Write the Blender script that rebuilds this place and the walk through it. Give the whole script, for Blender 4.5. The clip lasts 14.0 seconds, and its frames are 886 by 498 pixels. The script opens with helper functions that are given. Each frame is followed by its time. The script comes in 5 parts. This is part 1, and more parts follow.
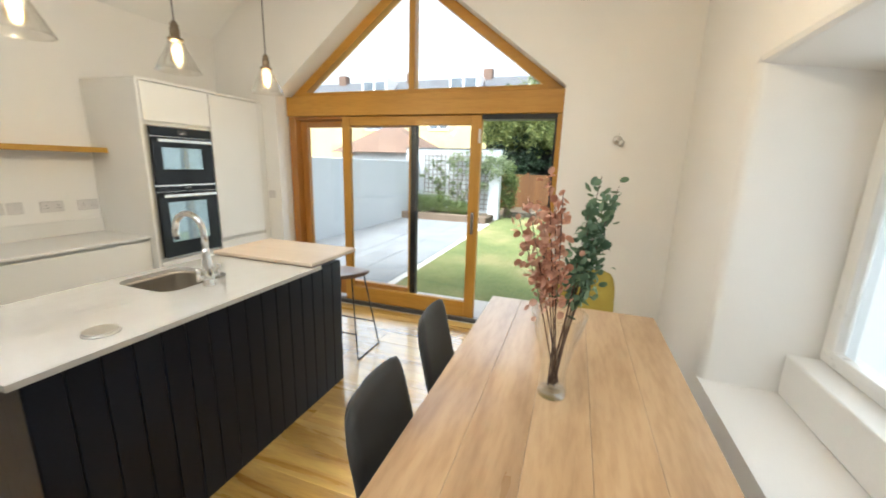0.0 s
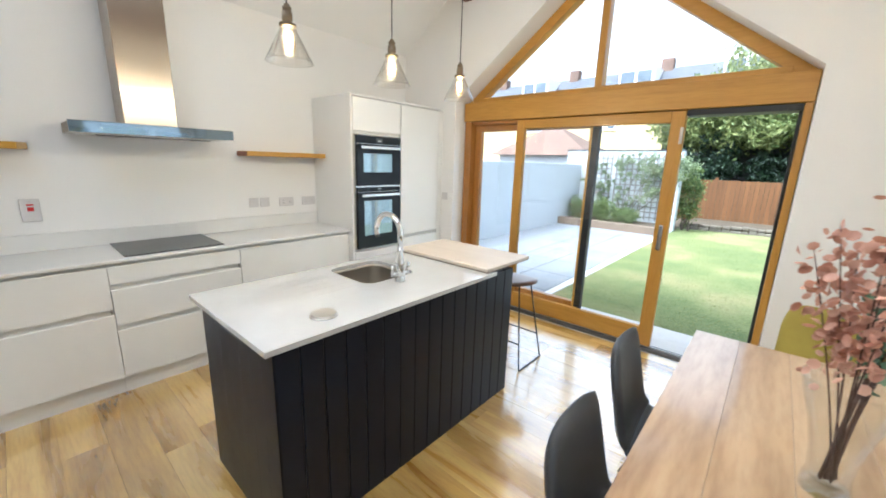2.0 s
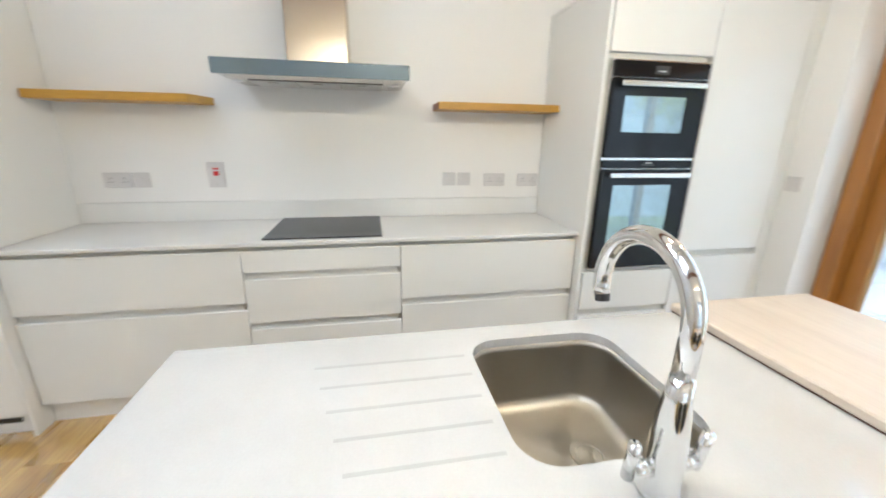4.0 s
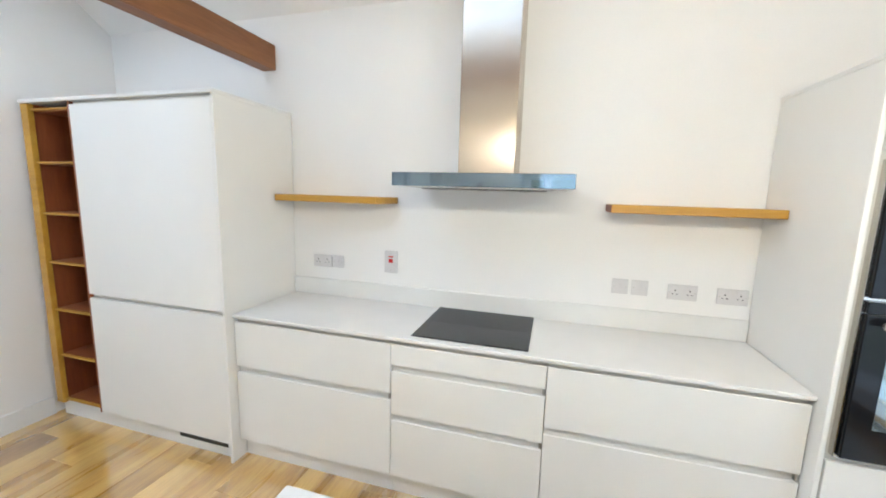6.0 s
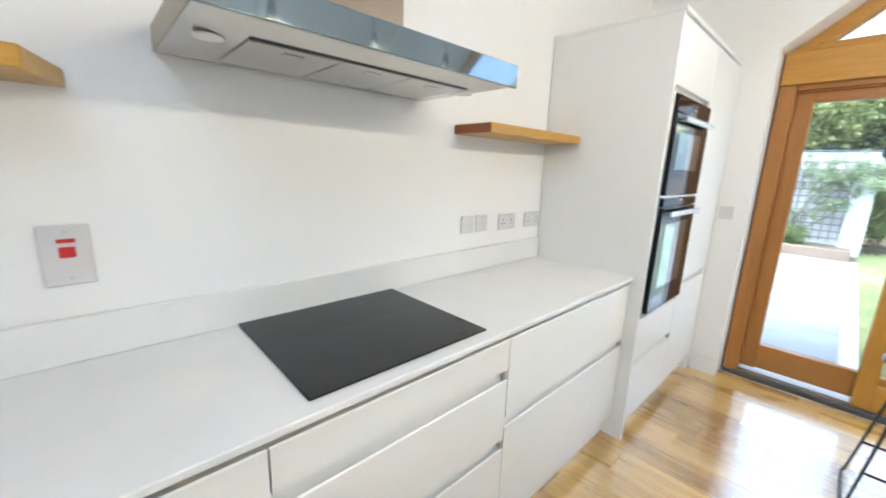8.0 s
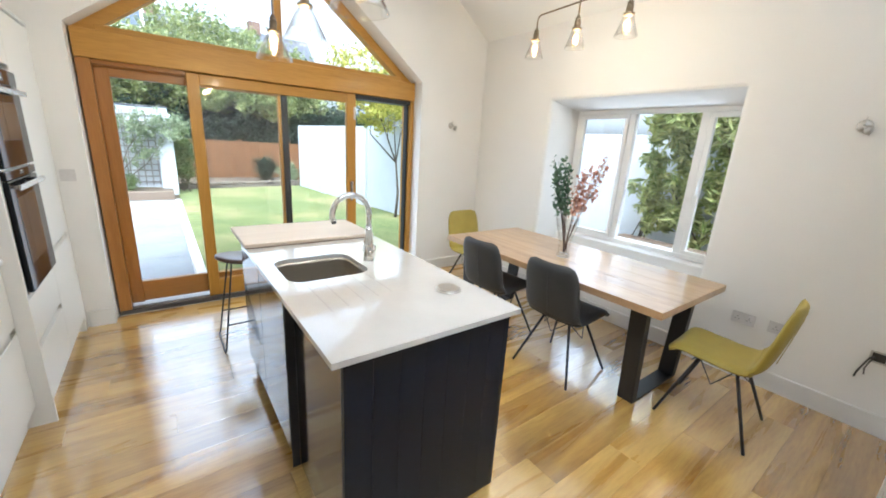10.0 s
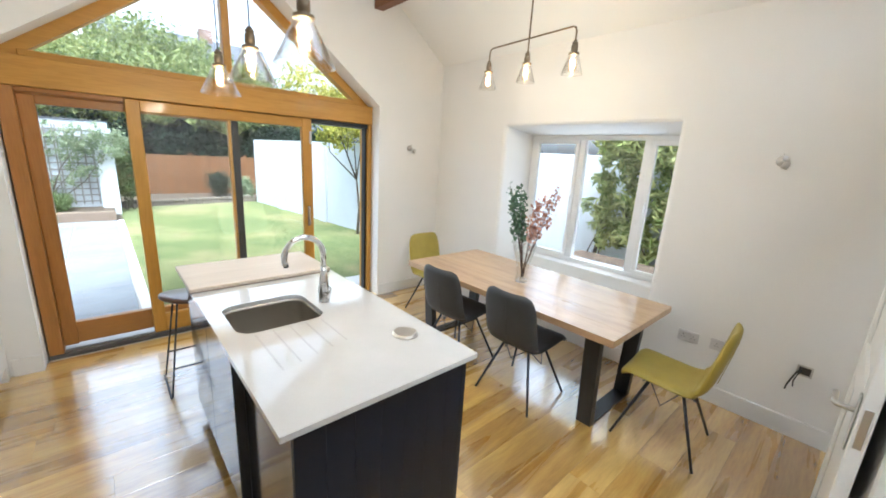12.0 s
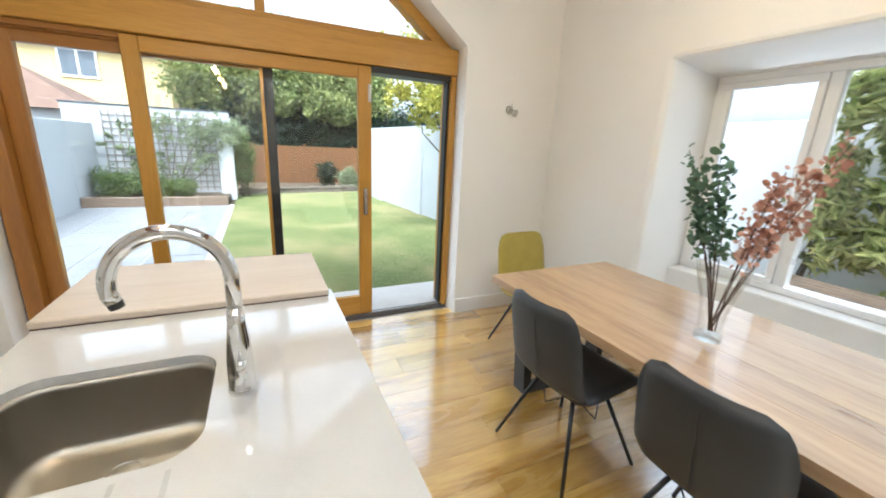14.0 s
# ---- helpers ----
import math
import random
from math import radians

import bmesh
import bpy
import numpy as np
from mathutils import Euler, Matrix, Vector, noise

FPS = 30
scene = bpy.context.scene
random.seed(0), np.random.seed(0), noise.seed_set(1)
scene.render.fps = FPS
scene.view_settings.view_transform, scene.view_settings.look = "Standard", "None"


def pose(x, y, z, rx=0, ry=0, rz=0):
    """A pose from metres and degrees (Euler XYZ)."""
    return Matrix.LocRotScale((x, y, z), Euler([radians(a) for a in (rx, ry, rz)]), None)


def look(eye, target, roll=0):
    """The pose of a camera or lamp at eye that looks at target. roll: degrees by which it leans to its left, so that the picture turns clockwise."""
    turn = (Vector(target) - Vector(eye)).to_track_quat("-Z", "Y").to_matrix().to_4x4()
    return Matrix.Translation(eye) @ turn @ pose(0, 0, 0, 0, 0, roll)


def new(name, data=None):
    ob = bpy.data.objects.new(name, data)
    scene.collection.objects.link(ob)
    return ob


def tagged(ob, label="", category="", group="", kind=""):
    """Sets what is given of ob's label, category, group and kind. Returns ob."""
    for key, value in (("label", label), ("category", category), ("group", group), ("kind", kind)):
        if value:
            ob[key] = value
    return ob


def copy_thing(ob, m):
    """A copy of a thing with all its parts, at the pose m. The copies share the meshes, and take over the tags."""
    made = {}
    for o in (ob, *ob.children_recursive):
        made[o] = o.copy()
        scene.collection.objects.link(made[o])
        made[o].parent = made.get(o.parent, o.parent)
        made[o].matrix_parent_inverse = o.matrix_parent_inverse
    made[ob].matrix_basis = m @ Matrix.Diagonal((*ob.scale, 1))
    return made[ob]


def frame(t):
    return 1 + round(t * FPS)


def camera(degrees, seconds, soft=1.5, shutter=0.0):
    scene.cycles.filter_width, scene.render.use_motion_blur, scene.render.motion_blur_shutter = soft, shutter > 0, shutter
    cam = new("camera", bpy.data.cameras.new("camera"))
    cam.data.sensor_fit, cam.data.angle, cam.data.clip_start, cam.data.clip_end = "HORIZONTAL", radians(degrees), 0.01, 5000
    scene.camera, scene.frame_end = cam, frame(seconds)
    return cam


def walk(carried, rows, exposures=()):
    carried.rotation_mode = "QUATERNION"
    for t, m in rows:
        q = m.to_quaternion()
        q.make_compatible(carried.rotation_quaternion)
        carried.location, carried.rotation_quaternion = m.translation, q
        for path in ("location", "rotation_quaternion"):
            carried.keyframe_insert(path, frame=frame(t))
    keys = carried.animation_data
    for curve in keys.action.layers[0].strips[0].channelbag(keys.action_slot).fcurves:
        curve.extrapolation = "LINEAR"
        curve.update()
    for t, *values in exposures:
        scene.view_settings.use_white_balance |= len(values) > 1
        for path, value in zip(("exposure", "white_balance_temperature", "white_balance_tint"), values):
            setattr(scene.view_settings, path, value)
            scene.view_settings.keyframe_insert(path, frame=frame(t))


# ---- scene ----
cam = camera(99.0, 14.0, soft=1.8, shutter=0.15)
PATH = [
    (0, (0.11, 0.397, 1.595), (-0.519, 2.245, 1.159), 1.7),
    (0.5, (0.23, 0.391, 1.68), (-0.924, 1.966, 1.245), 1.3),
    (1, (0.188, 0.452, 1.677), (-1.039, 1.969, 1.242), 1.4),
    (1.5, (0.092, 0.472, 1.659), (-1.142, 1.984, 1.224), 1.6),
    (2, (-0.131, 0.404, 1.603), (-1.41, 1.875, 1.157), 1.7),
    (2.5, (-0.519, 0.437, 1.552), (-1.818, 1.887, 1.096), 1.8),
    (3, (-0.832, 0.594, 1.505), (-2.174, 2.0, 1.034), 1.7),
    (3.5, (-1.1, 1.063, 1.451), (-2.654, 2.209, 0.931), 1.4),
    (4, (-1.282, 1.392, 1.446), (-3.167, 1.751, 0.884), 0.8),
    (4.2, (-1.302, 1.517, 1.455), (-3.22, 1.412, 0.9), 0.7),
    (6.3, (-1.574, 1.501, 1.692), (-3.476, 0.956, 1.404), 1.6),
    (6.5, (-1.701, 1.341, 1.63), (-3.647, 0.959, 1.369), 1.6),
    (7, (-1.927, 0.929, 1.552), (-3.897, 1.166, 1.305), 1.7),
    (7.5, (-2.314, 0.626, 1.473), (-4.125, 1.418, 1.17), 1.6),
    (8, (-2.516, 0.534, 1.458), (-3.939, 1.875, 1.037), 2.0),
    (8.5, (-2.626, 0.413, 1.461), (-3.088, 2.299, 0.979), 2.6),
    (9, (-2.583, 0.05, 1.516), (-2.046, 1.901, 0.983), 3.3),
    (9.2, (-2.569, -0.052, 1.514), (-1.791, 1.706, 0.96), 3.3),
    (11.3, (-2.522, -0.082, 1.746), (-1.237, 1.37, 1.256), 3.3),
    (11.5, (-2.511, -0.074, 1.744), (-1.218, 1.374, 1.265), 3.3),
    (12, (-2.494, -0.067, 1.748), (-1.188, 1.372, 1.275), 3.3),
    (12.5, (-2.428, -0.014, 1.707), (-1.115, 1.419, 1.239), 3.3),
    (13, (-2.152, 0.223, 1.596), (-0.885, 1.694, 1.115), 3.2),
    (13.5, (-1.882, 0.59, 1.522), (-0.732, 2.147, 1.018), 2.8),
    (14, (-1.589, 0.936, 1.49), (-0.745, 2.673, 0.971), 2.7),
]
walk(cam, [(t, look(eye, target, roll)) for t, eye, target, roll in PATH],
     exposures=((0.0, 2.1, 5950, 3), (0.4, 2.18, 5500, 4), (1.2, 2.3, 5300, 4), (2.6, 2.32, 5250, 4), (3.5, 2.26, 5250, 4), (4.2, 2.56, 5200, 4), (6.0, 2.7, 5100, 4), (8.0, 2.66, 5050, 4), (9.2, 2.36, 5200, 4), (11.3, 2.28, 5300, 4), (13.0, 2.2, 5350, 4), (14.0, 2.12, 5550, 4)))

# ---- world, sun, lamps ----
SUN_EL, SUN_AZ = 60.0, 205.0
world = bpy.data.worlds.new("sky")
scene.world = world
world.use_nodes = True
wn, wl = world.node_tree.nodes, world.node_tree.links
sky = wn.new("ShaderNodeTexSky")
sky.sky_type, sky.sun_disc = "NISHITA", False
sky.sun_elevation, sky.sun_rotation = radians(SUN_EL), radians(SUN_AZ)
sky.air_density, sky.dust_density, sky.ozone_density = 1.0, 6.0, 1.0
pale = wn.new("ShaderNodeHueSaturation")
pale.inputs["Saturation"].default_value = 0.3
wl.new(sky.outputs[0], pale.inputs["Color"])
wl.new(pale.outputs[0], wn["Background"].inputs["Color"])
wn["Background"].inputs["Strength"].default_value = 0.15
sun = new("sun", bpy.data.lights.new("sun", "SUN"))
sun.data.energy, sun.data.angle, sun.data.color = 0.5, radians(50), (1.0, 0.95, 0.87)
az, el = radians(SUN_AZ), radians(SUN_EL)
sun.matrix_world = look((20 * math.sin(az) * math.cos(el), 20 * math.cos(az) * math.cos(el), 20 * math.sin(el)), (0, 0, 0))
PENDANT_WATTS, DINING_WATTS = 3.0, 1.2
# watts of the fill lamps in the added rooflights
ROOF_FILL_WATTS = 2.6
WINDOW_WATTS, DOOR_WATTS = 1.6, 2.6


# ---- materials ----
def material(name):
    m = bpy.data.materials.new(name)
    m.use_nodes = True
    return m, m.node_tree.nodes, m.node_tree.links, m.node_tree.nodes["Principled BSDF"]


def coords(n, l, scale=(1, 1, 1), kind="Object"):
    tc, mp = n.new("ShaderNodeTexCoord"), n.new("ShaderNodeMapping")
    mp.inputs["Scale"].default_value = scale
    l.new(tc.outputs[kind], mp.inputs["Vector"])
    return mp.outputs[0]


def noise_tex(n, l, vec, scale, detail=4, rough=0.55):
    t = n.new("ShaderNodeTexNoise")
    t.inputs["Scale"].default_value, t.inputs["Detail"].default_value, t.inputs["Roughness"].default_value = scale, detail, rough
    l.new(vec, t.inputs["Vector"])
    return t.outputs["Fac"]


def ramp(n, l, fac, stops):
    r = n.new("ShaderNodeValToRGB")
    while len(r.color_ramp.elements) < len(stops):
        r.color_ramp.elements.new(0.5)
    for e, (p, c) in zip(r.color_ramp.elements, stops):
        e.position, e.color = p, (*c, 1)
    l.new(fac, r.inputs["Fac"])
    return r.outputs["Color"]


def mixed(n, l, fac, a, b, mode="MIX"):
    m = n.new("ShaderNodeMix")
    m.data_type, m.blend_type = "RGBA", mode
    for value, socket in ((fac, m.inputs[0]), (a, m.inputs[6]), (b, m.inputs[7])):
        if isinstance(value, (int, float)):
            socket.default_value = value
        elif isinstance(value, tuple):
            socket.default_value = (*value, 1)
        else:
            l.new(value, socket)
    return m.outputs[2]


def bump(n, l, bsdf, height, strength, distance=0.002):
    b = n.new("ShaderNodeBump")
    b.inputs["Strength"].default_value, b.inputs["Distance"].default_value = strength, distance
    l.new(height, b.inputs["Height"])
    l.new(b.outputs[0], bsdf.inputs["Normal"])


def mottled(name, dark, light, rough, scale=6.0, fine=60.0, relief=0.15, metal=0.0, spread=0.08, coat=0.0):
    """A surface whose colour drifts between two tones at two scales, with fine relief and uneven gloss."""
    m, n, l, b = material(name)
    v = coords(n, l)
    big, small = noise_tex(n, l, v, scale, 3), noise_tex(n, l, v, fine, 5)
    f = mixed(n, l, 0.35, big, small)
    l.new(ramp(n, l, f, [(0.3, dark), (0.7, light)]), b.inputs["Base Color"])
    mr = n.new("ShaderNodeMapRange")
    mr.inputs[3].default_value, mr.inputs[4].default_value = max(rough - spread, 0.02), min(rough + spread, 1)
    l.new(big, mr.inputs[0])
    l.new(mr.outputs[0], b.inputs["Roughness"])
    b.inputs["Metallic"].default_value = metal
    b.inputs["Coat Weight"].default_value = coat
    b.inputs["Coat Roughness"].default_value = 0.08
    bump(n, l, b, small, relief)
    return m


def wood(name, dark, mid, light, axis, rough=0.35, ring=9.0, rand=0.0, coat=0.0, stretch=0.09, sharp=1.0, rings=0.0):
    """Wood with long grain along an axis, fine pores and slow tonal drift; rand varies pieces."""
    m, n, l, b = material(name)
    sc = [1.0, 1.0, 1.0]
    sc["xyz".index(axis)] = stretch
    tc = n.new("ShaderNodeTexCoord")
    info = n.new("ShaderNodeObjectInfo")
    off = n.new("ShaderNodeVectorMath")
    off.operation = "MULTIPLY_ADD"
    comb = n.new("ShaderNodeCombineXYZ")
    for s in comb.inputs:
        l.new(info.outputs["Random"], s)
    off.inputs[1].default_value = (37, 53, 29)
    l.new(comb.outputs[0], off.inputs[0])
    l.new(tc.outputs["Object"], off.inputs[2])
    mp = n.new("ShaderNodeMapping")
    mp.inputs["Scale"].default_value = sc
    l.new(off.outputs[0], mp.inputs["Vector"])
    v = mp.outputs[0]
    warp = noise_tex(n, l, v, ring * 0.35, 3)
    grain = n.new("ShaderNodeTexNoise")
    grain.inputs["Scale"].default_value, grain.inputs["Detail"].default_value = ring, 5
    grain.inputs["Distortion"].default_value = 1.2
    l.new(v, grain.inputs["Vector"])
    pores = noise_tex(n, l, v, ring * 14, 3)
    f = mixed(n, l, 0.5, warp, grain.outputs["Fac"])
    if rings:
        wave = n.new("ShaderNodeTexWave")
        wave.bands_direction = "XYZ"["xyz".index(axis) - 1]
        wave.inputs["Scale"].default_value, wave.inputs["Distortion"].default_value = 1.9, 16.0
        wave.inputs["Detail"].default_value, wave.inputs["Detail Scale"].default_value = 2.0, 1.1
        l.new(v, wave.inputs["Vector"])
        band = n.new("ShaderNodeMapRange")
        band.inputs[3].default_value, band.inputs[4].default_value = 0.34, 0.62
        l.new(wave.outputs["Fac"], band.inputs[0])
        f = mixed(n, l, rings, f, band.outputs[0])
    col = ramp(n, l, f, [(0.5 - 0.17 / sharp, dark), (0.5, mid), (0.5 + 0.18 / sharp, light)])
    col = mixed(n, l, 0.25, col, ramp(n, l, pores, [(0.3, dark), (0.6, light)]))
    if rand:
        tone = n.new("ShaderNodeMapRange")
        tone.inputs[3].default_value, tone.inputs[4].default_value = 1 - rand, 1 + rand
        l.new(info.outputs["Random"], tone.inputs[0])
        col = mixed(n, l, 1.0, col, tone.outputs[0], "MULTIPLY")
    l.new(col, b.inputs["Base Color"])
    rr = n.new("ShaderNodeMapRange")
    rr.inputs[3].default_value, rr.inputs[4].default_value = rough - 0.07, rough + 0.1
    l.new(grain.outputs["Fac"], rr.inputs[0])
    l.new(rr.outputs[0], b.inputs["Roughness"])
    b.inputs["Coat Weight"].default_value = coat
    b.inputs["Coat Roughness"].default_value = 0.10
    b.inputs["Coat IOR"].default_value = 1.8
    bump(n, l, b, pores, 0.12, 0.001)
    return m


def clear(name, tint=(1, 1, 1), rough=0.0, ior=1.45):
    m, n, l, b = material(name)
    b.inputs["Base Color"].default_value = (*tint, 1)
    b.inputs["Transmission Weight"].default_value = 1
    b.inputs["Roughness"].default_value, b.inputs["IOR"].default_value = rough, ior
    return m


def thin_glass(name, tint, facing=0.03, edge=0.5):
    """Glass too thin to bend light: clear, with a Fresnel gloss."""
    m, n, l, b = material(name)
    tr, gl, mx, fr = n.new("ShaderNodeBsdfTransparent"), n.new("ShaderNodeBsdfGlossy"), n.new("ShaderNodeMixShader"), n.new("ShaderNodeLayerWeight")
    gloss = n.new("ShaderNodeMapRange")
    tr.inputs[0].default_value = (*tint, 1)
    gl.inputs["Roughness"].default_value, fr.inputs["Blend"].default_value = 0.03, 0.3
    gloss.inputs[1].default_value, gloss.inputs[3].default_value, gloss.inputs[4].default_value = 0.15, facing, edge
    l.new(fr.outputs["Facing"], gloss.inputs[0])
    l.new(gloss.outputs[0], mx.inputs[0])
    l.new(tr.outputs[0], mx.inputs[1])
    l.new(gl.outputs[0], mx.inputs[2])
    l.new(mx.outputs[0], n["Material Output"].inputs["Surface"])
    return m


def metal(name, colour, rough, brushed=None):
    m, n, l, b = material(name)
    b.inputs["Metallic"].default_value = 1
    b.inputs["Base Color"].default_value = (*colour, 1)
    v = coords(n, l, brushed or (1, 1, 1))
    t = noise_tex(n, l, v, 40 if brushed else 8, 4)
    mr = n.new("ShaderNodeMapRange")
    mr.inputs[3].default_value, mr.inputs[4].default_value = max(rough - 0.06, 0.01), rough + 0.08
    l.new(t, mr.inputs[0])
    l.new(mr.outputs[0], b.inputs["Roughness"])
    if brushed:
        bump(n, l, b, t, 0.02, 0.0004)
        b.inputs["Anisotropic"].default_value = 0.7
    return m


def foliage(name, dark, light):
    m, n, l, b = material(name)
    geo = n.new("ShaderNodeNewGeometry")
    big = noise_tex(n, l, coords(n, l), 1.3, 3)
    f = mixed(n, l, 0.5, geo.outputs["Random Per Island"], big)
    l.new(ramp(n, l, f, [(0.25, dark), (0.75, light)]), b.inputs["Base Color"])
    b.inputs["Roughness"].default_value = 0.5
    tr = n.new("ShaderNodeBsdfTranslucent")
    l.new(ramp(n, l, f, [(0.25, dark), (0.75, light)]), tr.inputs["Color"])
    mx = n.new("ShaderNodeMixShader")
    mx.inputs[0].default_value = 0.35
    l.new(b.outputs[0], mx.inputs[1])
    l.new(tr.outputs[0], mx.inputs[2])
    l.new(mx.outputs[0], n["Material Output"].inputs["Surface"])
    return m


def glow(name, colour, strength):
    m, n, l, b = material(name)
    b.inputs["Emission Color"].default_value = (*colour, 1)
    b.inputs["Emission Strength"].default_value = strength
    b.inputs["Base Color"].default_value = (*colour, 1)
    return m


def turf(name):
    """Mown grass: straw patches, greener drifts and fine blades."""
    m, n, l, b = material(name)
    v = coords(n, l)
    drift = ramp(n, l, noise_tex(n, l, v, 0.55, 3), [(0.40, (0.06, 0.115, 0.022)), (0.5, (0.15, 0.185, 0.052)), (0.60, (0.33, 0.28, 0.135))])
    tuft = ramp(n, l, noise_tex(n, l, v, 4.5, 5, 0.7), [(0.3, (0.065, 0.105, 0.02)), (0.7, (0.24, 0.235, 0.095))])
    fine = noise_tex(n, l, v, 45, 4, 0.7)
    col = mixed(n, l, 0.35, drift, tuft)
    col = mixed(n, l, 0.4, col, ramp(n, l, fine, [(0.3, (0.045, 0.07, 0.015)), (0.7, (0.29, 0.275, 0.12))]))
    l.new(col, b.inputs["Base Color"])
    b.inputs["Roughness"].default_value = 0.9
    bump(n, l, b, fine, 0.6, 0.02)
    return m


PAINT = mottled("wall_paint", (0.80, 0.785, 0.76), (0.85, 0.835, 0.81), 0.7, 1.2, 140, 0.12)
CEIL = mottled("ceiling_paint", (0.80, 0.79, 0.77), (0.835, 0.825, 0.805), 0.8, 1.0, 120, 0.1)
GLOSS = mottled("white_gloss_paint", (0.76, 0.75, 0.73), (0.82, 0.81, 0.79), 0.35, 3, 80, 0.06)
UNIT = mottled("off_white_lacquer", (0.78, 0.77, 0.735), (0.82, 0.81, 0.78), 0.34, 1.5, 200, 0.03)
# carcass tone darker than the fronts: gap shade put into the colour
UNIT_IN = mottled("unit_painted_gap_shade", (0.64, 0.63, 0.585), (0.68, 0.67, 0.625), 0.5, 3, 100, 0.03)
QUARTZ = mottled("white_quartz", (0.47, 0.465, 0.455), (0.53, 0.525, 0.515), 0.04, 4, 240, 0.01, spread=0.02, coat=0.7)
NAVY = mottled("navy_paint", (0.004, 0.006, 0.012), (0.0058, 0.009, 0.0185), 0.38, 5, 110, 0.12)
NAVY.node_tree.nodes["Principled BSDF"].inputs["Specular IOR Level"].default_value = 0.22
WORKTOP = mottled("white_laminate", (0.72, 0.71, 0.685), (0.78, 0.77, 0.745), 0.42, 4, 240, 0.005)
GROOVE = mottled("groove_shade_quartz", (0.38, 0.375, 0.365), (0.43, 0.425, 0.415), 0.1, 8, 200, 0.02)
NAVY_SATIN = mottled("navy_satin_door", (0.009, 0.011, 0.018), (0.014, 0.017, 0.026), 0.13, 3, 120, 0.02, spread=0.03, coat=0.5)
BLACK_STEEL = mottled("black_powder_coat", (0.010, 0.010, 0.011), (0.020, 0.020, 0.021), 0.4, 8, 200, 0.1)
BLACK_TRIM = mottled("black_rubber_trim", (0.012, 0.013, 0.015), (0.022, 0.023, 0.026), 0.5, 8, 90, 0.1)
TRACK = mottled("dull_track_metal", (0.10, 0.095, 0.088), (0.15, 0.14, 0.13), 0.4, 8, 90, 0.1, metal=0.4)
PLASTIC = mottled("white_plastic", (0.82, 0.82, 0.815), (0.87, 0.87, 0.865), 0.3, 8, 150, 0.02)
SOCKET = mottled("socket_plastic", (0.60, 0.58, 0.57), (0.66, 0.64, 0.63), 0.4, 8, 150, 0.02)
DARK_PL = mottled("dark_plastic", (0.02, 0.02, 0.02), (0.035, 0.035, 0.035), 0.4, 8, 150, 0.02)
RED_PL = mottled("red_plastic", (0.5, 0.02, 0.02), (0.6, 0.03, 0.03), 0.35, 8, 150, 0.02)
HOB = mottled("black_ceramic_glass", (0.012, 0.013, 0.015), (0.018, 0.019, 0.021), 0.06, 4, 200, 0.01, spread=0.03)
HOB.node_tree.nodes["Principled BSDF"].inputs["Specular IOR Level"].default_value = 0.3
HOB_MARK = mottled("faint_grey_print", (0.05, 0.05, 0.052), (0.07, 0.07, 0.072), 0.2, 8, 150, 0.0)
OVEN_GLASS = mottled("black_oven_glass", (0.008, 0.009, 0.011), (0.012, 0.013, 0.015), 0.05, 4, 200, 0.0, spread=0.02)
OVEN_GLASS.node_tree.nodes["Principled BSDF"].inputs["Specular IOR Level"].default_value = 0.22
OVEN_PANE = mottled("smoked_oven_pane", (0.26, 0.32, 0.34), (0.30, 0.36, 0.38), 0.03, 4, 200, 0.0, metal=0.75, spread=0.015)
CHIMNEY = metal("brushed_chimney_steel", (0.54, 0.48, 0.40), 0.24, (0.3, 0.3, 30))
STEEL = metal("brushed_steel", (0.62, 0.60, 0.57), 0.22, (1, 1, 40))
SINK = metal("satin_sink_steel", (0.37, 0.34, 0.29), 0.45, (60, 1, 1))
CHROME = metal("chrome", (0.78, 0.78, 0.78), 0.06)
NICKEL = metal("satin_nickel", (0.55, 0.53, 0.50), 0.3)
SATIN_CAP = metal("dull_steel_cap", (0.44, 0.42, 0.385), 0.5)
BRONZE = metal("aged_bronze", (0.20, 0.155, 0.10), 0.36)
HOOD_GLASS = mottled("grey_mirror_glass", (0.20, 0.26, 0.31), (0.23, 0.29, 0.34), 0.05, 4, 200, 0.0, metal=0.75, spread=0.02)
PANE = clear("window_glass")
VASE_GLASS = thin_glass("vase_glass", (0.985, 0.99, 0.985))
VASE_BASE = thin_glass("vase_base_glass", (0.97, 0.98, 0.98))
LAMP_GLASS = thin_glass("lamp_glass", (0.97, 0.965, 0.95), 0.06, 0.75)
LARCH = wood("door_timber", (0.34, 0.16, 0.018), (0.465, 0.235, 0.03), (0.565, 0.31, 0.052), "x", 0.46, 7, coat=0.06)
LARCH_V = wood("door_timber_upright", (0.34, 0.16, 0.018), (0.465, 0.235, 0.03), (0.565, 0.31, 0.052), "z", 0.44, 7, coat=0.1)
RED_WOOD_V = wood("reddish_timber_upright", (0.28, 0.11, 0.018), (0.385, 0.165, 0.028), (0.47, 0.22, 0.044), "z", 0.36, 7, coat=0.25)
RED_WOOD = wood("reddish_timber", (0.28, 0.11, 0.018), (0.385, 0.165, 0.028), (0.47, 0.22, 0.044), "x", 0.36, 7, coat=0.25)
ROOF_BEAM = wood("roof_beam_timber", (0.10, 0.035, 0.012), (0.17, 0.065, 0.022), (0.24, 0.10, 0.035), "y", 0.5, 6)
TIE_BEAM = wood("tie_beam_timber", (0.13, 0.05, 0.016), (0.21, 0.085, 0.028), (0.29, 0.125, 0.045), "x", 0.5, 6)
